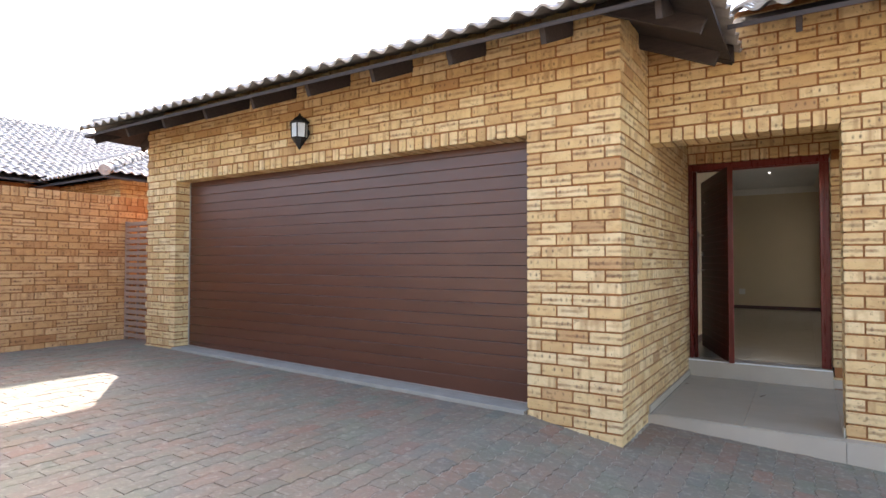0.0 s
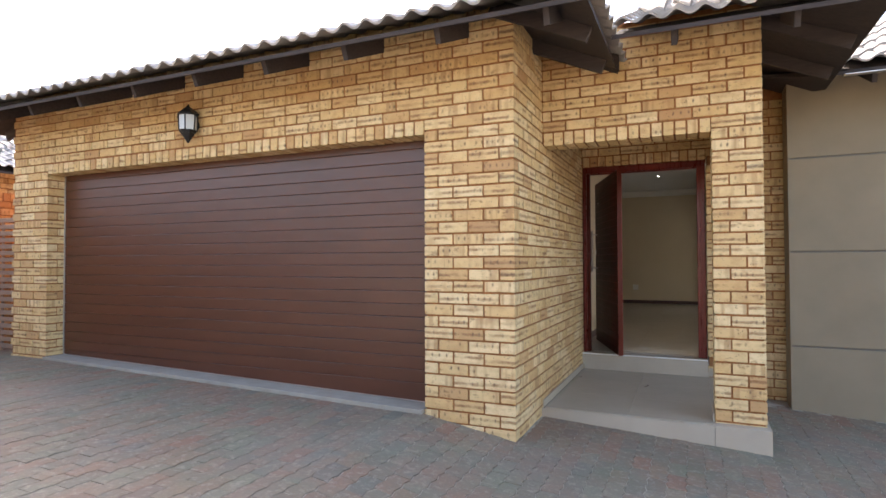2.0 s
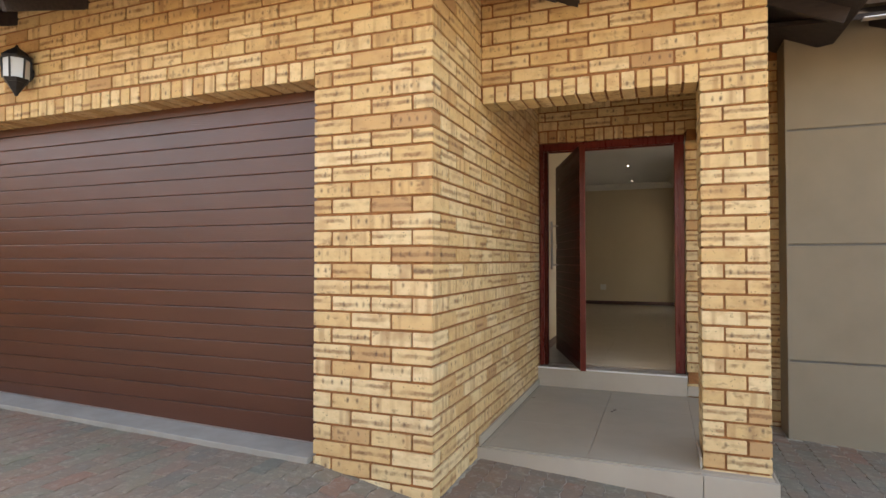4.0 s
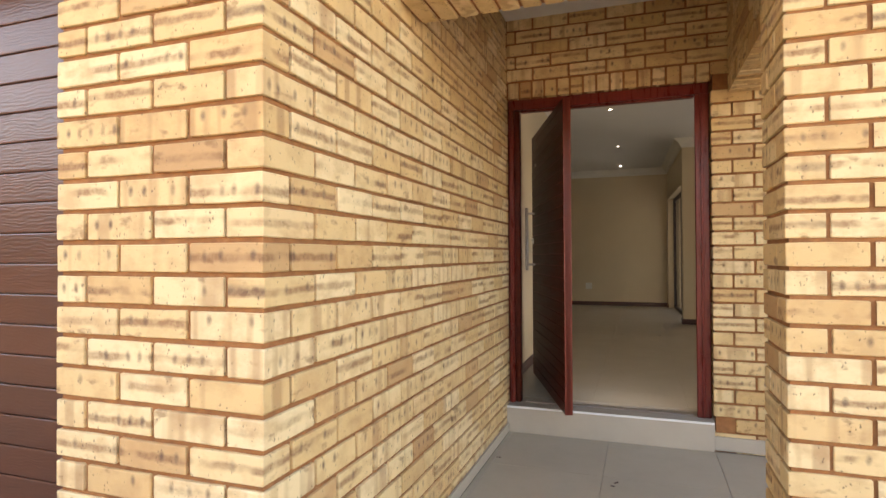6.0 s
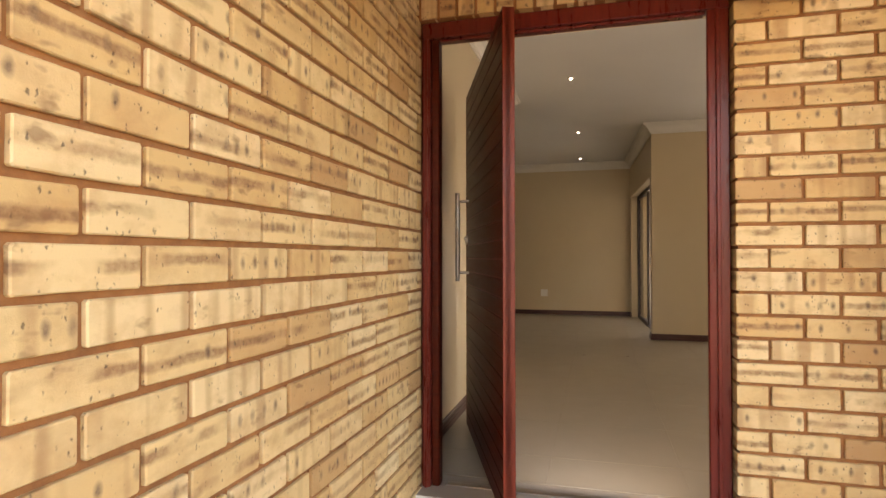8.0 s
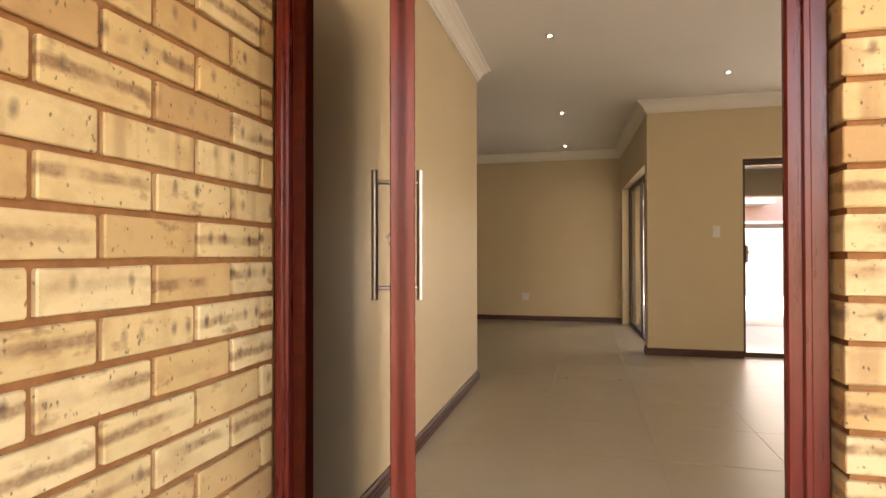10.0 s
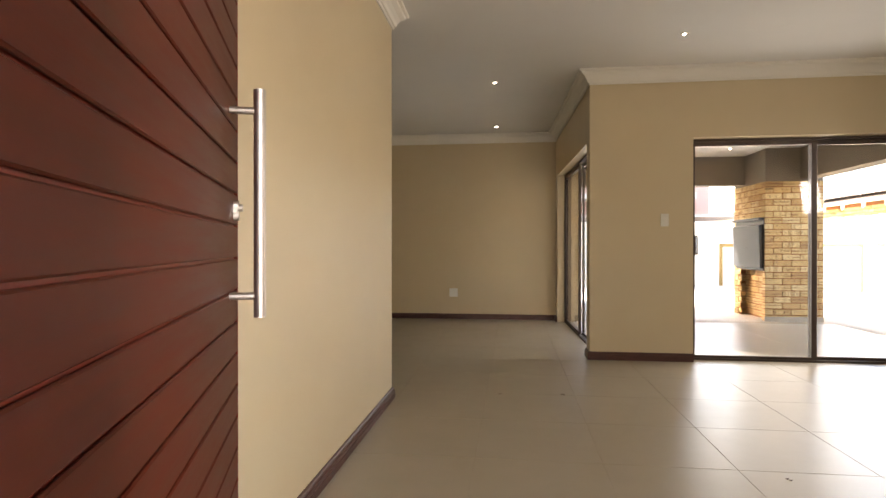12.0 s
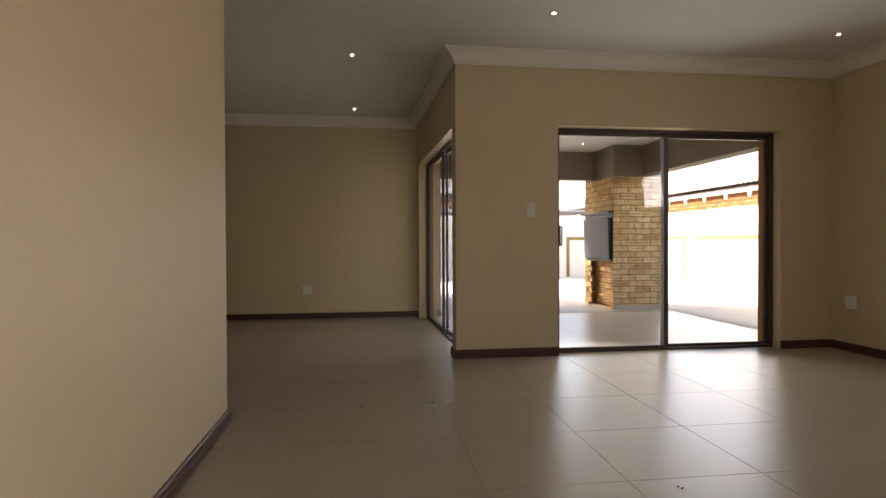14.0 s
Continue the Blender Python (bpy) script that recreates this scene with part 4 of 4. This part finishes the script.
deck(roof_g, [(XL + 0.02, 4.15, ZG + 0.03), (XC, 4.15 + H3, ZG + 0.03 + H3 * TAN), (XC, 13.0, ZG + 0.03 + H3 * TAN), (XL + 0.02, 13.0, ZG + 0.03)])
deck(roof_g, [(-0.40, 4.15, ZG + 0.03), (-0.40, 6.5, ZG + 0.03), (-1.15, 7.0, ZG + 0.03 + 0.75 * TAN), (-1.15, 13.0, ZG + 0.03 + 0.75 * TAN), (XC, 13.0, ZG + 0.03 + H3 * TAN), (XC, 4.15 + H3, ZG + 0.03 + H3 * TAN)])
for i in range(10):
    rafter(roof_g, Vector((-6.95 + i * 0.70, 4.15, ZG + 0.05)), (0, -1))
for y in (4.6, 5.25):
    rafter(roof_g, Vector((-0.40, y, ZG + 0.05)), (1, 0), 0.75)
rafter(roof_g, Vector((XL + 0.02, 4.8, ZG + 0.05)), (-1, 0), 0.6)
rafter(roof_g, Vector((XL + 0.02, 5.6, ZG + 0.05)), (-1, 0), 0.6)
hip_caps(roof_g, (XL + 0.10, 4.23, ZG + 0.12), (0.7071, 0.7071), 13)
hip_caps(roof_g, (-0.48, 4.23, ZG + 0.12), (-0.7071, 0.7071), 13)
bm = bmesh.new()
vs = [bm.verts.new(p) for p in ((-1.0, 5.40, 2.72), (-0.38, 5.40, 2.44), (-0.38, 5.40, 2.56), (-1.0, 5.40, 2.86), (-1.0, 5.44, 2.72), (-0.38, 5.44, 2.44), (-0.38, 5.44, 2.56), (-1.0, 5.44, 2.86))]
for f in ((0, 1, 2, 3), (7, 6, 5, 4), (0, 4, 5, 1), (1, 5, 6, 2), (2, 6, 7, 3), (3, 7, 4, 0)):
    bm.faces.new([vs[k] for k in f])
part("end_board", bm, M_DARKWOOD, roof_g)

roof_p = empty("roof_porch", pose(0, 0, 0), "grey concrete tile roof over the entrance porch", kind="structure")
roof_plane(roof_p, (-0.38, 4.90), 0, 1.675, 9, False, True, True, ZE)
roof_plane(roof_p, (1.22, 4.90), 90, 1.7, 8, True, False, True, ZE)
deck(roof_p, [(-0.37, 4.92, ZE + 0.03), (1.20, 4.92, ZE + 0.03), (-0.37, 6.49, ZE + 0.03 + 1.57 * TAN)])
deck(roof_p, [(1.20, 4.92, ZE + 0.03), (1.20, 6.86, ZE + 0.03), (0.94, 7.4, ZE + 0.03 + 0.26 * TAN), (-0.37, 7.4, ZE + 0.03 + 1.57 * TAN), (-0.37, 6.49, ZE + 0.03 + 1.57 * TAN)])
for x in (0.02, 0.72):
    rafter(roof_p, Vector((x, 4.92, ZE + 0.05)), (0, -1))
for y in (5.6, 6.3):
    rafter(roof_p, Vector((1.20, y, ZE + 0.05)), (1, 0), 0.8)
hip_caps(roof_p, (1.20, 4.92, ZE + 0.10), (-0.7071, 0.7071), 7)

roof_m = empty("roof_main", pose(0, 0, 0), "grey concrete tile roof over the living rooms", kind="structure")
roof_plane(roof_m, (1.22, 6.42), 0, 4.2, 11, False, True, True, ZE)
deck(roof_m, [(1.20, 6.44, ZE + 0.03), (5.4, 6.44, ZE + 0.03), (5.4, 10.2, ZE + 0.03 + 3.76 * TAN), (-2.6, 10.2, ZE + 0.03 + 3.76 * TAN), (-0.2, 7.2, ZE + 0.03 + 0.76 * TAN)])
deck(roof_m, [(-5.4, 16.3, 2.82), (-5.4, 10.2, ZE + 0.03 + 3.76 * TAN), (5.4, 10.2, ZE + 0.03 + 3.76 * TAN), (5.4, 16.3, 2.82)])
for x in (1.47, 2.17, 2.87, 3.57):
    rafter(roof_m, Vector((x, 6.44, ZE + 0.05)), (0, -1))

part("flashing", box(1.24, 1.60, 6.36, 6.42, 2.475, 2.485, 0.002), M_STEEL, roof_m, "thin bright metal flashing at the valley")

# ---- sliding doors ----
def sliding_door(name, m, width, height, label, slide, room):
    """Along local x; two panels, the first outermost. slide: how far the first panel stands from its closed place."""
    d = empty(name, m, label, "sliding door")
    fr = new("frame")
    fr.parent = d
    part("head", box(0, width, -0.045, 0.045, height - 0.022, height, 0.002), M_BRONZE, fr)
    part("track", box(0, width, -0.045, 0.045, 0, 0.018, 0.002), M_BRONZE, fr)
    part("jamb", box(0, 0.018, -0.045, 0.045, 0.018, height - 0.022, 0.002), M_BRONZE, fr)
    part("jamb", box(width - 0.018, width, -0.045, 0.045, 0.018, height - 0.022, 0.002), M_BRONZE, fr)
    pw = width / 2 + 0.01
    for k, (x, y) in enumerate(((0.012 + slide, -0.02), (width - pw - 0.012, 0.02))):
        p = new("panel")
        p.parent = d
        sa, sb = (0.034, 0.046) if k == 0 else (0.046, 0.034)
        part("stile", box(x, x + sa, y - 0.014, y + 0.014, 0.019, height - 0.023, 0.002), M_BRONZE, p)
        part("stile", box(x + pw - sb, x + pw, y - 0.014, y + 0.014, 0.019, height - 0.023, 0.002), M_BRONZE, p)
        part("rail", box(x + sa, x + pw - sb, y - 0.013, y + 0.013, 0.019, 0.044, 0.002), M_BRONZE, p)
        part("rail", box(x + sa, x + pw - sb, y - 0.013, y + 0.013, height - 0.062, height - 0.023, 0.002), M_BRONZE, p)
        pane(x + sa - 0.002, x + pw - sb + 0.002, y - 0.003, y + 0.003, 0.042, height - 0.060, p, room)
        if k == 0:
            hx = x + 0.024
            bm = box(hx - 0.018, hx + 0.018, y - 0.022, y - 0.014, 0.95, 1.13, 0.002)
            add_box(bm, hx + 0.010, hx + 0.022, y - 0.060, y - 0.020, 0.955, 0.967, 0.002)
            add_box(bm, hx + 0.010, hx + 0.022, y - 0.060, y - 0.020, 1.113, 1.125, 0.002)
            add_box(bm, hx + 0.010, hx + 0.022, y - 0.064, y - 0.052, 0.955, 1.125, 0.003)
            add_box(bm, hx + 0.010, hx + 0.022, y - 0.054, y - 0.020, 1.034, 1.044, 0.001)
            part("handle", bm, M_BRONZE, p)
    return d


sliding_door("patio_sliding_door", pose(1.302, 12.36, 0.0), 2.116, 1.998, "wide bronze aluminium sliding glass door onto the patio, closed", 0.0, (0, -1, 0))
sliding_door("side_sliding_door", pose(0.54, 12.432, 0.0, 0, 0, 92.06), 2.366, 1.998, "bronze aluminium sliding glass door in the side wall, closed", 0.0, (0, 1, 0))

# ---- small fittings ----
def socket(name, m, label):
    d = empty(name, m, label, "wall socket")
    part("plate", box(-0.06, 0.06, -0.009, 0, -0.06, 0.06, 0.004), M_PLASTIC, d)
    for x in (-0.028, 0.028):
        part("outlet", cyl((x, -0.009, -0.012), (x, -0.0125, -0.012), 0.021, 0.020, 18), M_PLASTIC, d)
        part("rocker", box(x - 0.009, x + 0.009, -0.013, -0.0085, 0.022, 0.045, 0.002), M_PLASTIC, d)


socket("wall_socket", pose(-1.13, 14.978, 0.375), "white square double wall socket on the cream wall")
socket("wall_socket", pose(3.938, 12.0, 0.44, 0, 0, -90), "white square double wall socket on the cream wall")
sw = empty("light_switch", pose(1.055, 12.218, 1.265), "white upright rectangular light switch on the cream wall", "light switch")
part("plate", box(-0.035, 0.035, -0.008, 0, -0.057, 0.057, 0.003), M_PLASTIC, sw)
for z in (-0.018, 0.018):
    part("rocker", box(-0.016, 0.016, -0.012, -0.0075, z - 0.012, z + 0.012, 0.002), M_PLASTIC, sw)
first = empty("ceiling_downlight", pose(0.98, 11.38, CEIL), "small round recessed ceiling downlight, lit", "ceiling light", "ceiling downlights")
bm = bmesh.new()
add_cyl(bm, (0, 0, -0.0005), (0, 0, -0.006), 0.032, 0.030, 28)
part("ring", bm, M_STEEL, first)
part("lens", cyl((0, 0, -0.004), (0, 0, -0.0085), 0.0115, 0.010, 24), M_LAMP, first)
for x, y in ((-0.47, 12.46), (-0.47, 10.17), (-0.50, 14.45), (3.34, 11.50)):
    copy_thing(first, pose(x, y, CEIL))
copy_thing(first, pose(2.72, 15.25, 2.40))

# ---- patio ----
patio = structure("patio_floor", box(0.62, 6.0, 12.44, 17.6, -0.3, -0.022), M_GROUT, "pale tiled patio floor")
structure("ceiling_patio", box(0.62, 3.9, 12.44, 16.2, 2.40, 2.45), M_CEIL, "white patio ceiling")
structure("patio_beam_far", box(0.62, 3.20, 16.0, 16.22, 1.965, 2.5), M_PATIO, "plastered beam at the far side of the patio")
structure("patio_beam_side", box(3.66, 3.88, 12.44, 15.30, 1.965, 2.5), M_PATIO, "plastered beam along the open side of the patio")
structure("patio_outer_wall", box(0.62, 0.632, 12.45, 14.98, 2.0, 2.5), M_PLASTER_OUT, "plastered outside face over the side door")
reveal = mortar_wall("wall_patio_reveal", 3.47 + g, 3.94, 12.44, 12.62 - g, -0.02, 2.5, "yellow face-brick reveal outside the sliding door")
brick_courses(reveal, 3.52, 12.62, -90, 0, 0.18, 0.0, 2.0, phase=0.0, zref=2.04)
brick_courses(reveal, 3.94, 12.62, 180, 0, 0.42, 0.0, 2.5, phase=0.0, corner_b=0, zref=2.04)
braai = empty("braai", pose(0, 0, 0), "yellow face-brick built-in barbecue with a grey steel hood and plastered chimney", "barbecue")
bm = box(3.20 + g, 3.96, 15.30 + g, 16.40, 0.695, 1.938)
add_box(bm, 3.20 + g, 3.96, 15.30 + g, 15.412, -0.02, 0.695)
add_box(bm, 3.20 + g, 3.96, 16.25, 16.40, -0.02, 0.695)
add_box(bm, 3.32 + g, 3.96, 15.412, 16.25, -0.02, 0.695)
core = part("core", bm, M_MORTAR, braai, "brown mortar core of the barbecue, with a niche under the hood")
brick_courses(core, 3.32, 16.25, -90, 0, 0.838, 0.0, 0.69, phase=0.0, zref=1.955)
brick_courses(core, 3.20, 16.25, 180, -0.12, 0.0, 0.0, 0.69, phase=0.0, zref=1.955)
part("chimney", box(3.205, 3.955, 15.305, 16.395, 1.940, 2.5, 0.003), M_PATIO, braai, "plastered chimney breast")
brick_courses(core, 0, 15.30, 0, 3.20, 3.96, 0.0, 1.94, phase=3.20, corner_a=1, zref=1.94)
brick_courses(core, 3.20, 16.40, -90, 0, 1.10, 0.0, 1.94, holes=((0.10, 0.985, 0.70, 1.43), (0.15, 0.985, -0.1, 0.69)), phase=0.9947, corner_b=0, zref=1.94)
part("tile_plinth", box(3.19, 3.96, 15.288, 15.298, -0.012, 0.055, 0.002), M_TILE_RISER, braai)
hood = new("hood")
hood.parent = braai
hood.location.x = 0.03
tagged(hood, "grey folded steel barbecue hood with a dark trim")
part("surround", box(3.165, 3.205, 15.32, 16.33, 0.69, 1.44, 0.003), M_HOODDARK, hood)
bm = bmesh.new()
prof = [(3.165, 0.72), (3.125, 0.735), (3.108, 1.335), (3.165, 1.35)]
ra = [bm.verts.new((x, 15.36, z)) for x, z in prof]
rb = [bm.verts.new((x, 16.29, z)) for x, z in prof]
for i in range(4):
    j = (i + 1) % 4
    bm.faces.new((ra[i], ra[j], rb[j], rb[i]))
bm.faces.new(ra[::-1])
bm.faces.new(rb)
bmesh.ops.recalc_face_normals(bm, faces=bm.faces)
part("door_panel", bm, M_HOOD, hood)
part("lip", box(3.098, 3.164, 15.33, 16.32, 1.405, 1.44, 0.003), M_HOOD, hood, "folded grey lip over the dark slot")
part("seam", box(3.111, 3.125, 15.365, 16.285, 1.04, 1.046), M_HOODDARK, hood)
part("handle", box(3.093, 3.115, 15.75, 15.90, 1.012, 1.024, 0.002), M_HOODDARK, hood)

# eave hidden behind the far beam; its overhang is set to cut the sun
roof_patio = empty("roof_patio", pose(0, 0, 0), "tiled roof edge added out of sight over the far side of the patio to shade it", kind="structure")
deck(roof_patio, [(0.62, 16.22, 2.47), (4.7, 16.22, 2.47), (4.7, 17.08, 2.10), (0.62, 17.08, 2.10)])
roof_plane(roof_patio, (4.72, 17.10), 180, 4.2, 6, False, False, False, 2.12)
deck(roof_patio, [(0.63, 12.45, 2.55), (4.7, 12.45, 2.55), (4.7, 16.22, 2.55), (0.63, 16.22, 2.55)])

# unseen block, added to stop the sun reaching the patio floor and barbecue
structure("wall_sun_block", box(-5.2, 0.3, 15.2, 19.0, -0.1, 3.3), M_PLASTER_OUT, "plain plastered block added out of view beyond the lounge to keep sun off the patio")

# yard beyond the patio
structure("lawn", box(-12, 0.9, 17.6, 24.0, -0.3, -0.03), M_GRASS, "short green lawn")
structure("yard_paving", box(0.9, 9.0, 17.6, 24.0, -0.3, -0.028), M_YARDPAVE, "pale yard paving")
structure("yard_paving_side", box(6.0, 7.5, 8.0, 17.6, -0.3, -0.028), M_YARDPAVE, "pale yard paving beside the patio")
wy = structure("wall_yard_side", box(7.5, 7.7, 6.0, 23.0, -0.3, 1.72), M_YARD, "white plastered boundary wall with ochre bands")
for y in (11.0, 14.2, 17.4, 20.6):
    part("band", box(7.485, 7.498, y, y + 0.09, 0.0, 1.12, 0.002), M_YARDTRIM, wy)
    part("band", box(7.485, 7.498, y + 0.092, y + 2.7, 1.03, 1.12, 0.002), M_YARDTRIM, wy)
wf = structure("wall_yard_far", box(-12, 7.5, 22.8, 23.0, -0.3, 1.72), M_YARD, "white plastered boundary wall with ochre bands")
for x in (-1.0, 2.2, 5.2):
    part("band", box(x, x + 0.09, 22.785, 22.798, 0.0, 1.12, 0.002), M_YARDTRIM, wf)
    part("band", box(x + 0.092, x + 1.9, 22.785, 22.798, 1.03, 1.12, 0.002), M_YARDTRIM, wf)

# ---- neighbouring houses ----
def far_roof(roof, x0, x1, y0, y1, ze, parts_rows=9):
    """Four hipped planes over a rectangle."""
    w, d = x1 - x0, y1 - y0
    h = min(w, d) / 2
    rows = int(h / TSLOPE / TR)
    roof_plane(roof, (x0, y0), 0, w, rows, True, True, False, ze)
    roof_plane(roof, (x1, y0), 90, d, rows, True, True, False, ze)
    roof_plane(roof, (x1, y1), 180, w, rows, True, True, False, ze)
    roof_plane(roof, (x0, y1), -90, d, rows, True, True, False, ze)
    zt = ze + h * TAN
    if w < d:
        a, b = (x0 + h, y0 + h, zt), (x0 + h, y1 - h, zt)
        deck(roof, [(x0, y0, ze), (x1, y0, ze), a])
        deck(roof, [(x1, y0, ze), (x1, y1, ze), b, a])
        deck(roof, [(x1, y1, ze), (x0, y1, ze), b])
        deck(roof, [(x0, y1, ze), (x0, y0, ze), a, b])
    else:
        a, b = (x0 + h, y0 + h, zt), (x1 - h, y0 + h, zt)
        deck(roof, [(x0, y0, ze), (x1, y0, ze), b, a])
        deck(roof, [(x1, y0, ze), (x1, y1, ze), b])
        deck(roof, [(x1, y1, ze), (x0, y1, ze), a, b])
        deck(roof, [(x0, y1, ze), (x0, y0, ze), a])
    for (x, y), (dx, dy) in (((x0, y0), (1, 1)), ((x1, y0), (-1, 1)), ((x1, y1), (-1, -1)), ((x0, y1), (1, -1))):
        hip_caps(roof, (x, y, ze + 0.08), (dx * 0.7071, dy * 0.7071), int(h * 1.4142 / TSLOPE / 0.31))


house = empty("neighbouring_house", pose(0, 0, 0), "neighbouring yellow-brick house with a grey tile roof behind the boundary wall", "house")
part("wall", box(-20.0, -12.5, -4.0, 14.0, -0.3, 2.5), M_MORTAR, house)
w2 = part("wing_wall", box(-12.5, -10.2, 6.2, 11.5, -0.3, 2.5), M_MORTAR, house)
r1 = new("roof")
r1.parent = house
far_roof(r1, -20.6, -11.9, -4.6, 14.6, 2.50)
r2_ = new("wing_roof")
r2_.parent = house
far_roof(r2_, -14.4, -9.65, 5.65, 12.1, 2.42)
brick_courses(w2, -10.19, 0, 90, 6.2, 9.5, 1.5, 2.5, phase=0.0, joined=True)
brick_courses(w2, 0, 6.19, 0, -12.5, -10.2, 1.5, 2.5, phase=0.0, joined=True)
w1_ = part("gable_wall", box(-12.6, -12.51, -4.0, 6.0, 1.5, 2.5), M_MORTAR, house)
brick_courses(w1_, -12.505, 0, 90, 0.0, 6.0, 1.6, 2.5, phase=0.0, joined=True)

side_house = empty("side_house", pose(0, 0, 0), "low face-brick house with a grey corrugated roof beyond the white wall", "house")
ws = part("wall", box(8.4, 13.0, 10.0, 30.0, -0.3, 2.15), M_MORTAR, side_house)
brick_courses(ws, 8.39, 30.0, -90, 0.0, 16.0, 1.4, 2.12, phase=0.0, joined=True)
rs = new("roof")
rs.parent = side_house
roof_plane(rs, (7.95, 30.0), -90, 20.0, 8, False, False, False, 2.20)
deck(rs, [(7.95, 10.0, 2.2), (7.95, 30.0, 2.2), (11.0, 30.0, 2.2 + 3.05 * TAN), (11.0, 10.0, 2.2 + 3.05 * TAN)])
for i in range(22):
    y = 10.4 + i * 0.85
    part("rafter_end", box(7.99, 8.04, y, y + 0.07, 1.98, 2.16, 0.003), M_PLASTIC, side_house, "white painted rafter end")

far_house = empty("double_storey_house", pose(0, 0, 0), "dark red double-storey house with a railed balcony and a grey carport", "house")
part("wall", box(-6.0, 8.0, 32.0, 40.0, -0.3, 6.0), M_REDWALL, far_house)
part("balcony_slab", box(-4.0, 7.0, 30.4, 32.0, 3.0, 3.2), M_YARD, far_house)
for i in range(40):
    part("baluster", box(-4.0 + i * 0.27, -3.97 + i * 0.27, 30.45, 30.48, 3.2, 4.1), M_YARD, far_house)
part("handrail", box(-4.0, 7.0, 30.43, 30.50, 4.1, 4.16), M_YARD, far_house)
part("carport_roof", box(-5.0, 7.5, 26.0, 30.2, 2.0, 2.08), M_GREYROOF, far_house)
for x in (-4.8, -1.0, 3.0, 7.2):
    part("carport_post", box(x, x + 0.1, 26.2, 26.3, -0.3, 2.0), M_GREYROOF, far_house)

# ---- paving, tiles and bricks, laid last ----
PW, PL = 0.105, 0.215


def paver_outline():
    """Interlocking zigzag paver: long side along y."""
    a = 0.0065
    right = [(PW / 2 + a, -PL * 0.5), (PW / 2 - a, -PL * 0.25), (PW / 2 + a, 0.0), (PW / 2 - a, PL * 0.25), (PW / 2 + a, PL * 0.5)]
    left = [(x - PW, y) for x, y in right][::-1]
    s = 0.978
    return [(x * s, y * 0.988) for x, y in right + left]


def paver_solid():
    o = paver_outline()
    n = len(o)
    v = [(x, y, -0.003) for x, y in o] + [(x * 0.96, y * 0.98, 0.0) for x, y in o] + [(x, y, -0.04) for x, y in o]
    f = [tuple(range(n, 2 * n))]
    for i in range(n):
        j = (i + 1) % n
        f.append((i, j, n + j, n + i))
        f.append((2 * n + i, 2 * n + j, j, i))
    return v, f


PV, PF = paver_solid()
paving = structure("paving", box(-7.2, -7.1, 3.0, 3.1, -0.3, -0.2), M_SAND, "weathered grey, red and bluish interlocking pavers with sandy joints")
me = bpy.data.meshes.new("paver")
me.from_pydata(PV, [], PF)
me.materials.append(M_PAVER)
heap = Joined()
rnd = random.Random(11)
near = []
ix = 0
x = -7.44
while x < 3.6:
    y = 0.4 + (PL / 2 if ix % 2 else 0.0)
    while y < 7.05:
        inside = (y > 4.84 and -6.8 < x < -0.95) or (y > 5.52 and -1.0 <= x < 0.63) or (y > 6.98 and x > 0.6)
        if not inside:
            zc = ground_z(x)
            tilt = math.degrees(math.atan2(ground_z(x - 0.05) - ground_z(x + 0.05), 0.1))
            m = pose(x, y, zc + rnd.uniform(-0.002, 0.002), rnd.uniform(-0.6, 0.6), tilt + rnd.uniform(-0.8, 0.8), rnd.uniform(-0.5, 0.5))
            if -1.75 < x < 0.55 and 3.0 < y < 6.0 and len(near) < 295:
                near.append(m)
            else:
                heap.add(m, PV, PF)
        y += PL
    x += PW
    ix += 1
for m in near:
    ob = bpy.data.objects.new("paver", me)
    scene.collection.objects.link(ob)
    ob.parent = paving
    ob.matrix_local = m
heap.make("pavers", M_PAVER_J, paving)
lay_tiles(floor_in, -5.0, 3.94, 7.51, 14.98, 0.0, 0.603, 0.615, 0.125, 9.70, M_TILE)
lay_tiles(floor_in, 0.40, 0.62, 12.44, 14.80, -0.001, 0.603, 0.615, 0.125, 9.70, M_TILE)
lay_tiles(floor_in, 1.30, 3.42, 12.22, 12.44, -0.001, 0.603, 0.615, 0.125, 9.70, M_TILE)
lay_tiles(porch, -0.983, 0.585, 5.455, 7.254, -0.170, 0.60, 0.60, -0.355, 6.67, M_TILE_OUT)
lay_tiles(patio, 0.63, 6.0, 12.45, 17.6, -0.012, 0.60, 0.60, 0.6, 12.6, M_TILE_OUT)
lay_bricks()

# ---- crumbs of dirt on the floors ----
heap = Joined()
rnd = random.Random(23)
cv, cf = brick_geometry(0.012, 0.005, 0.008)
for x, y, z in ((-0.93, 6.75, -0.1695), (-0.30, 6.55, -0.1695), (-0.27, 6.60, -0.1695), (-0.98, 5.9, -0.1695), (0.05, 10.93, 0.0005), (-0.38, 10.9, 0.0005), (0.9, 9.6, 0.0005)):
    for k in range(2):
        heap.add(Matrix.Translation((x + rnd.uniform(-0.012, 0.012), y + rnd.uniform(-0.012, 0.012), z)) @ pose(0, 0, 0, 0, 0, rnd.uniform(0, 180)), cv, cf)
heap.make("dirt_crumbs", M_SKIRT, None, "small dark crumbs of dirt on the tiles")
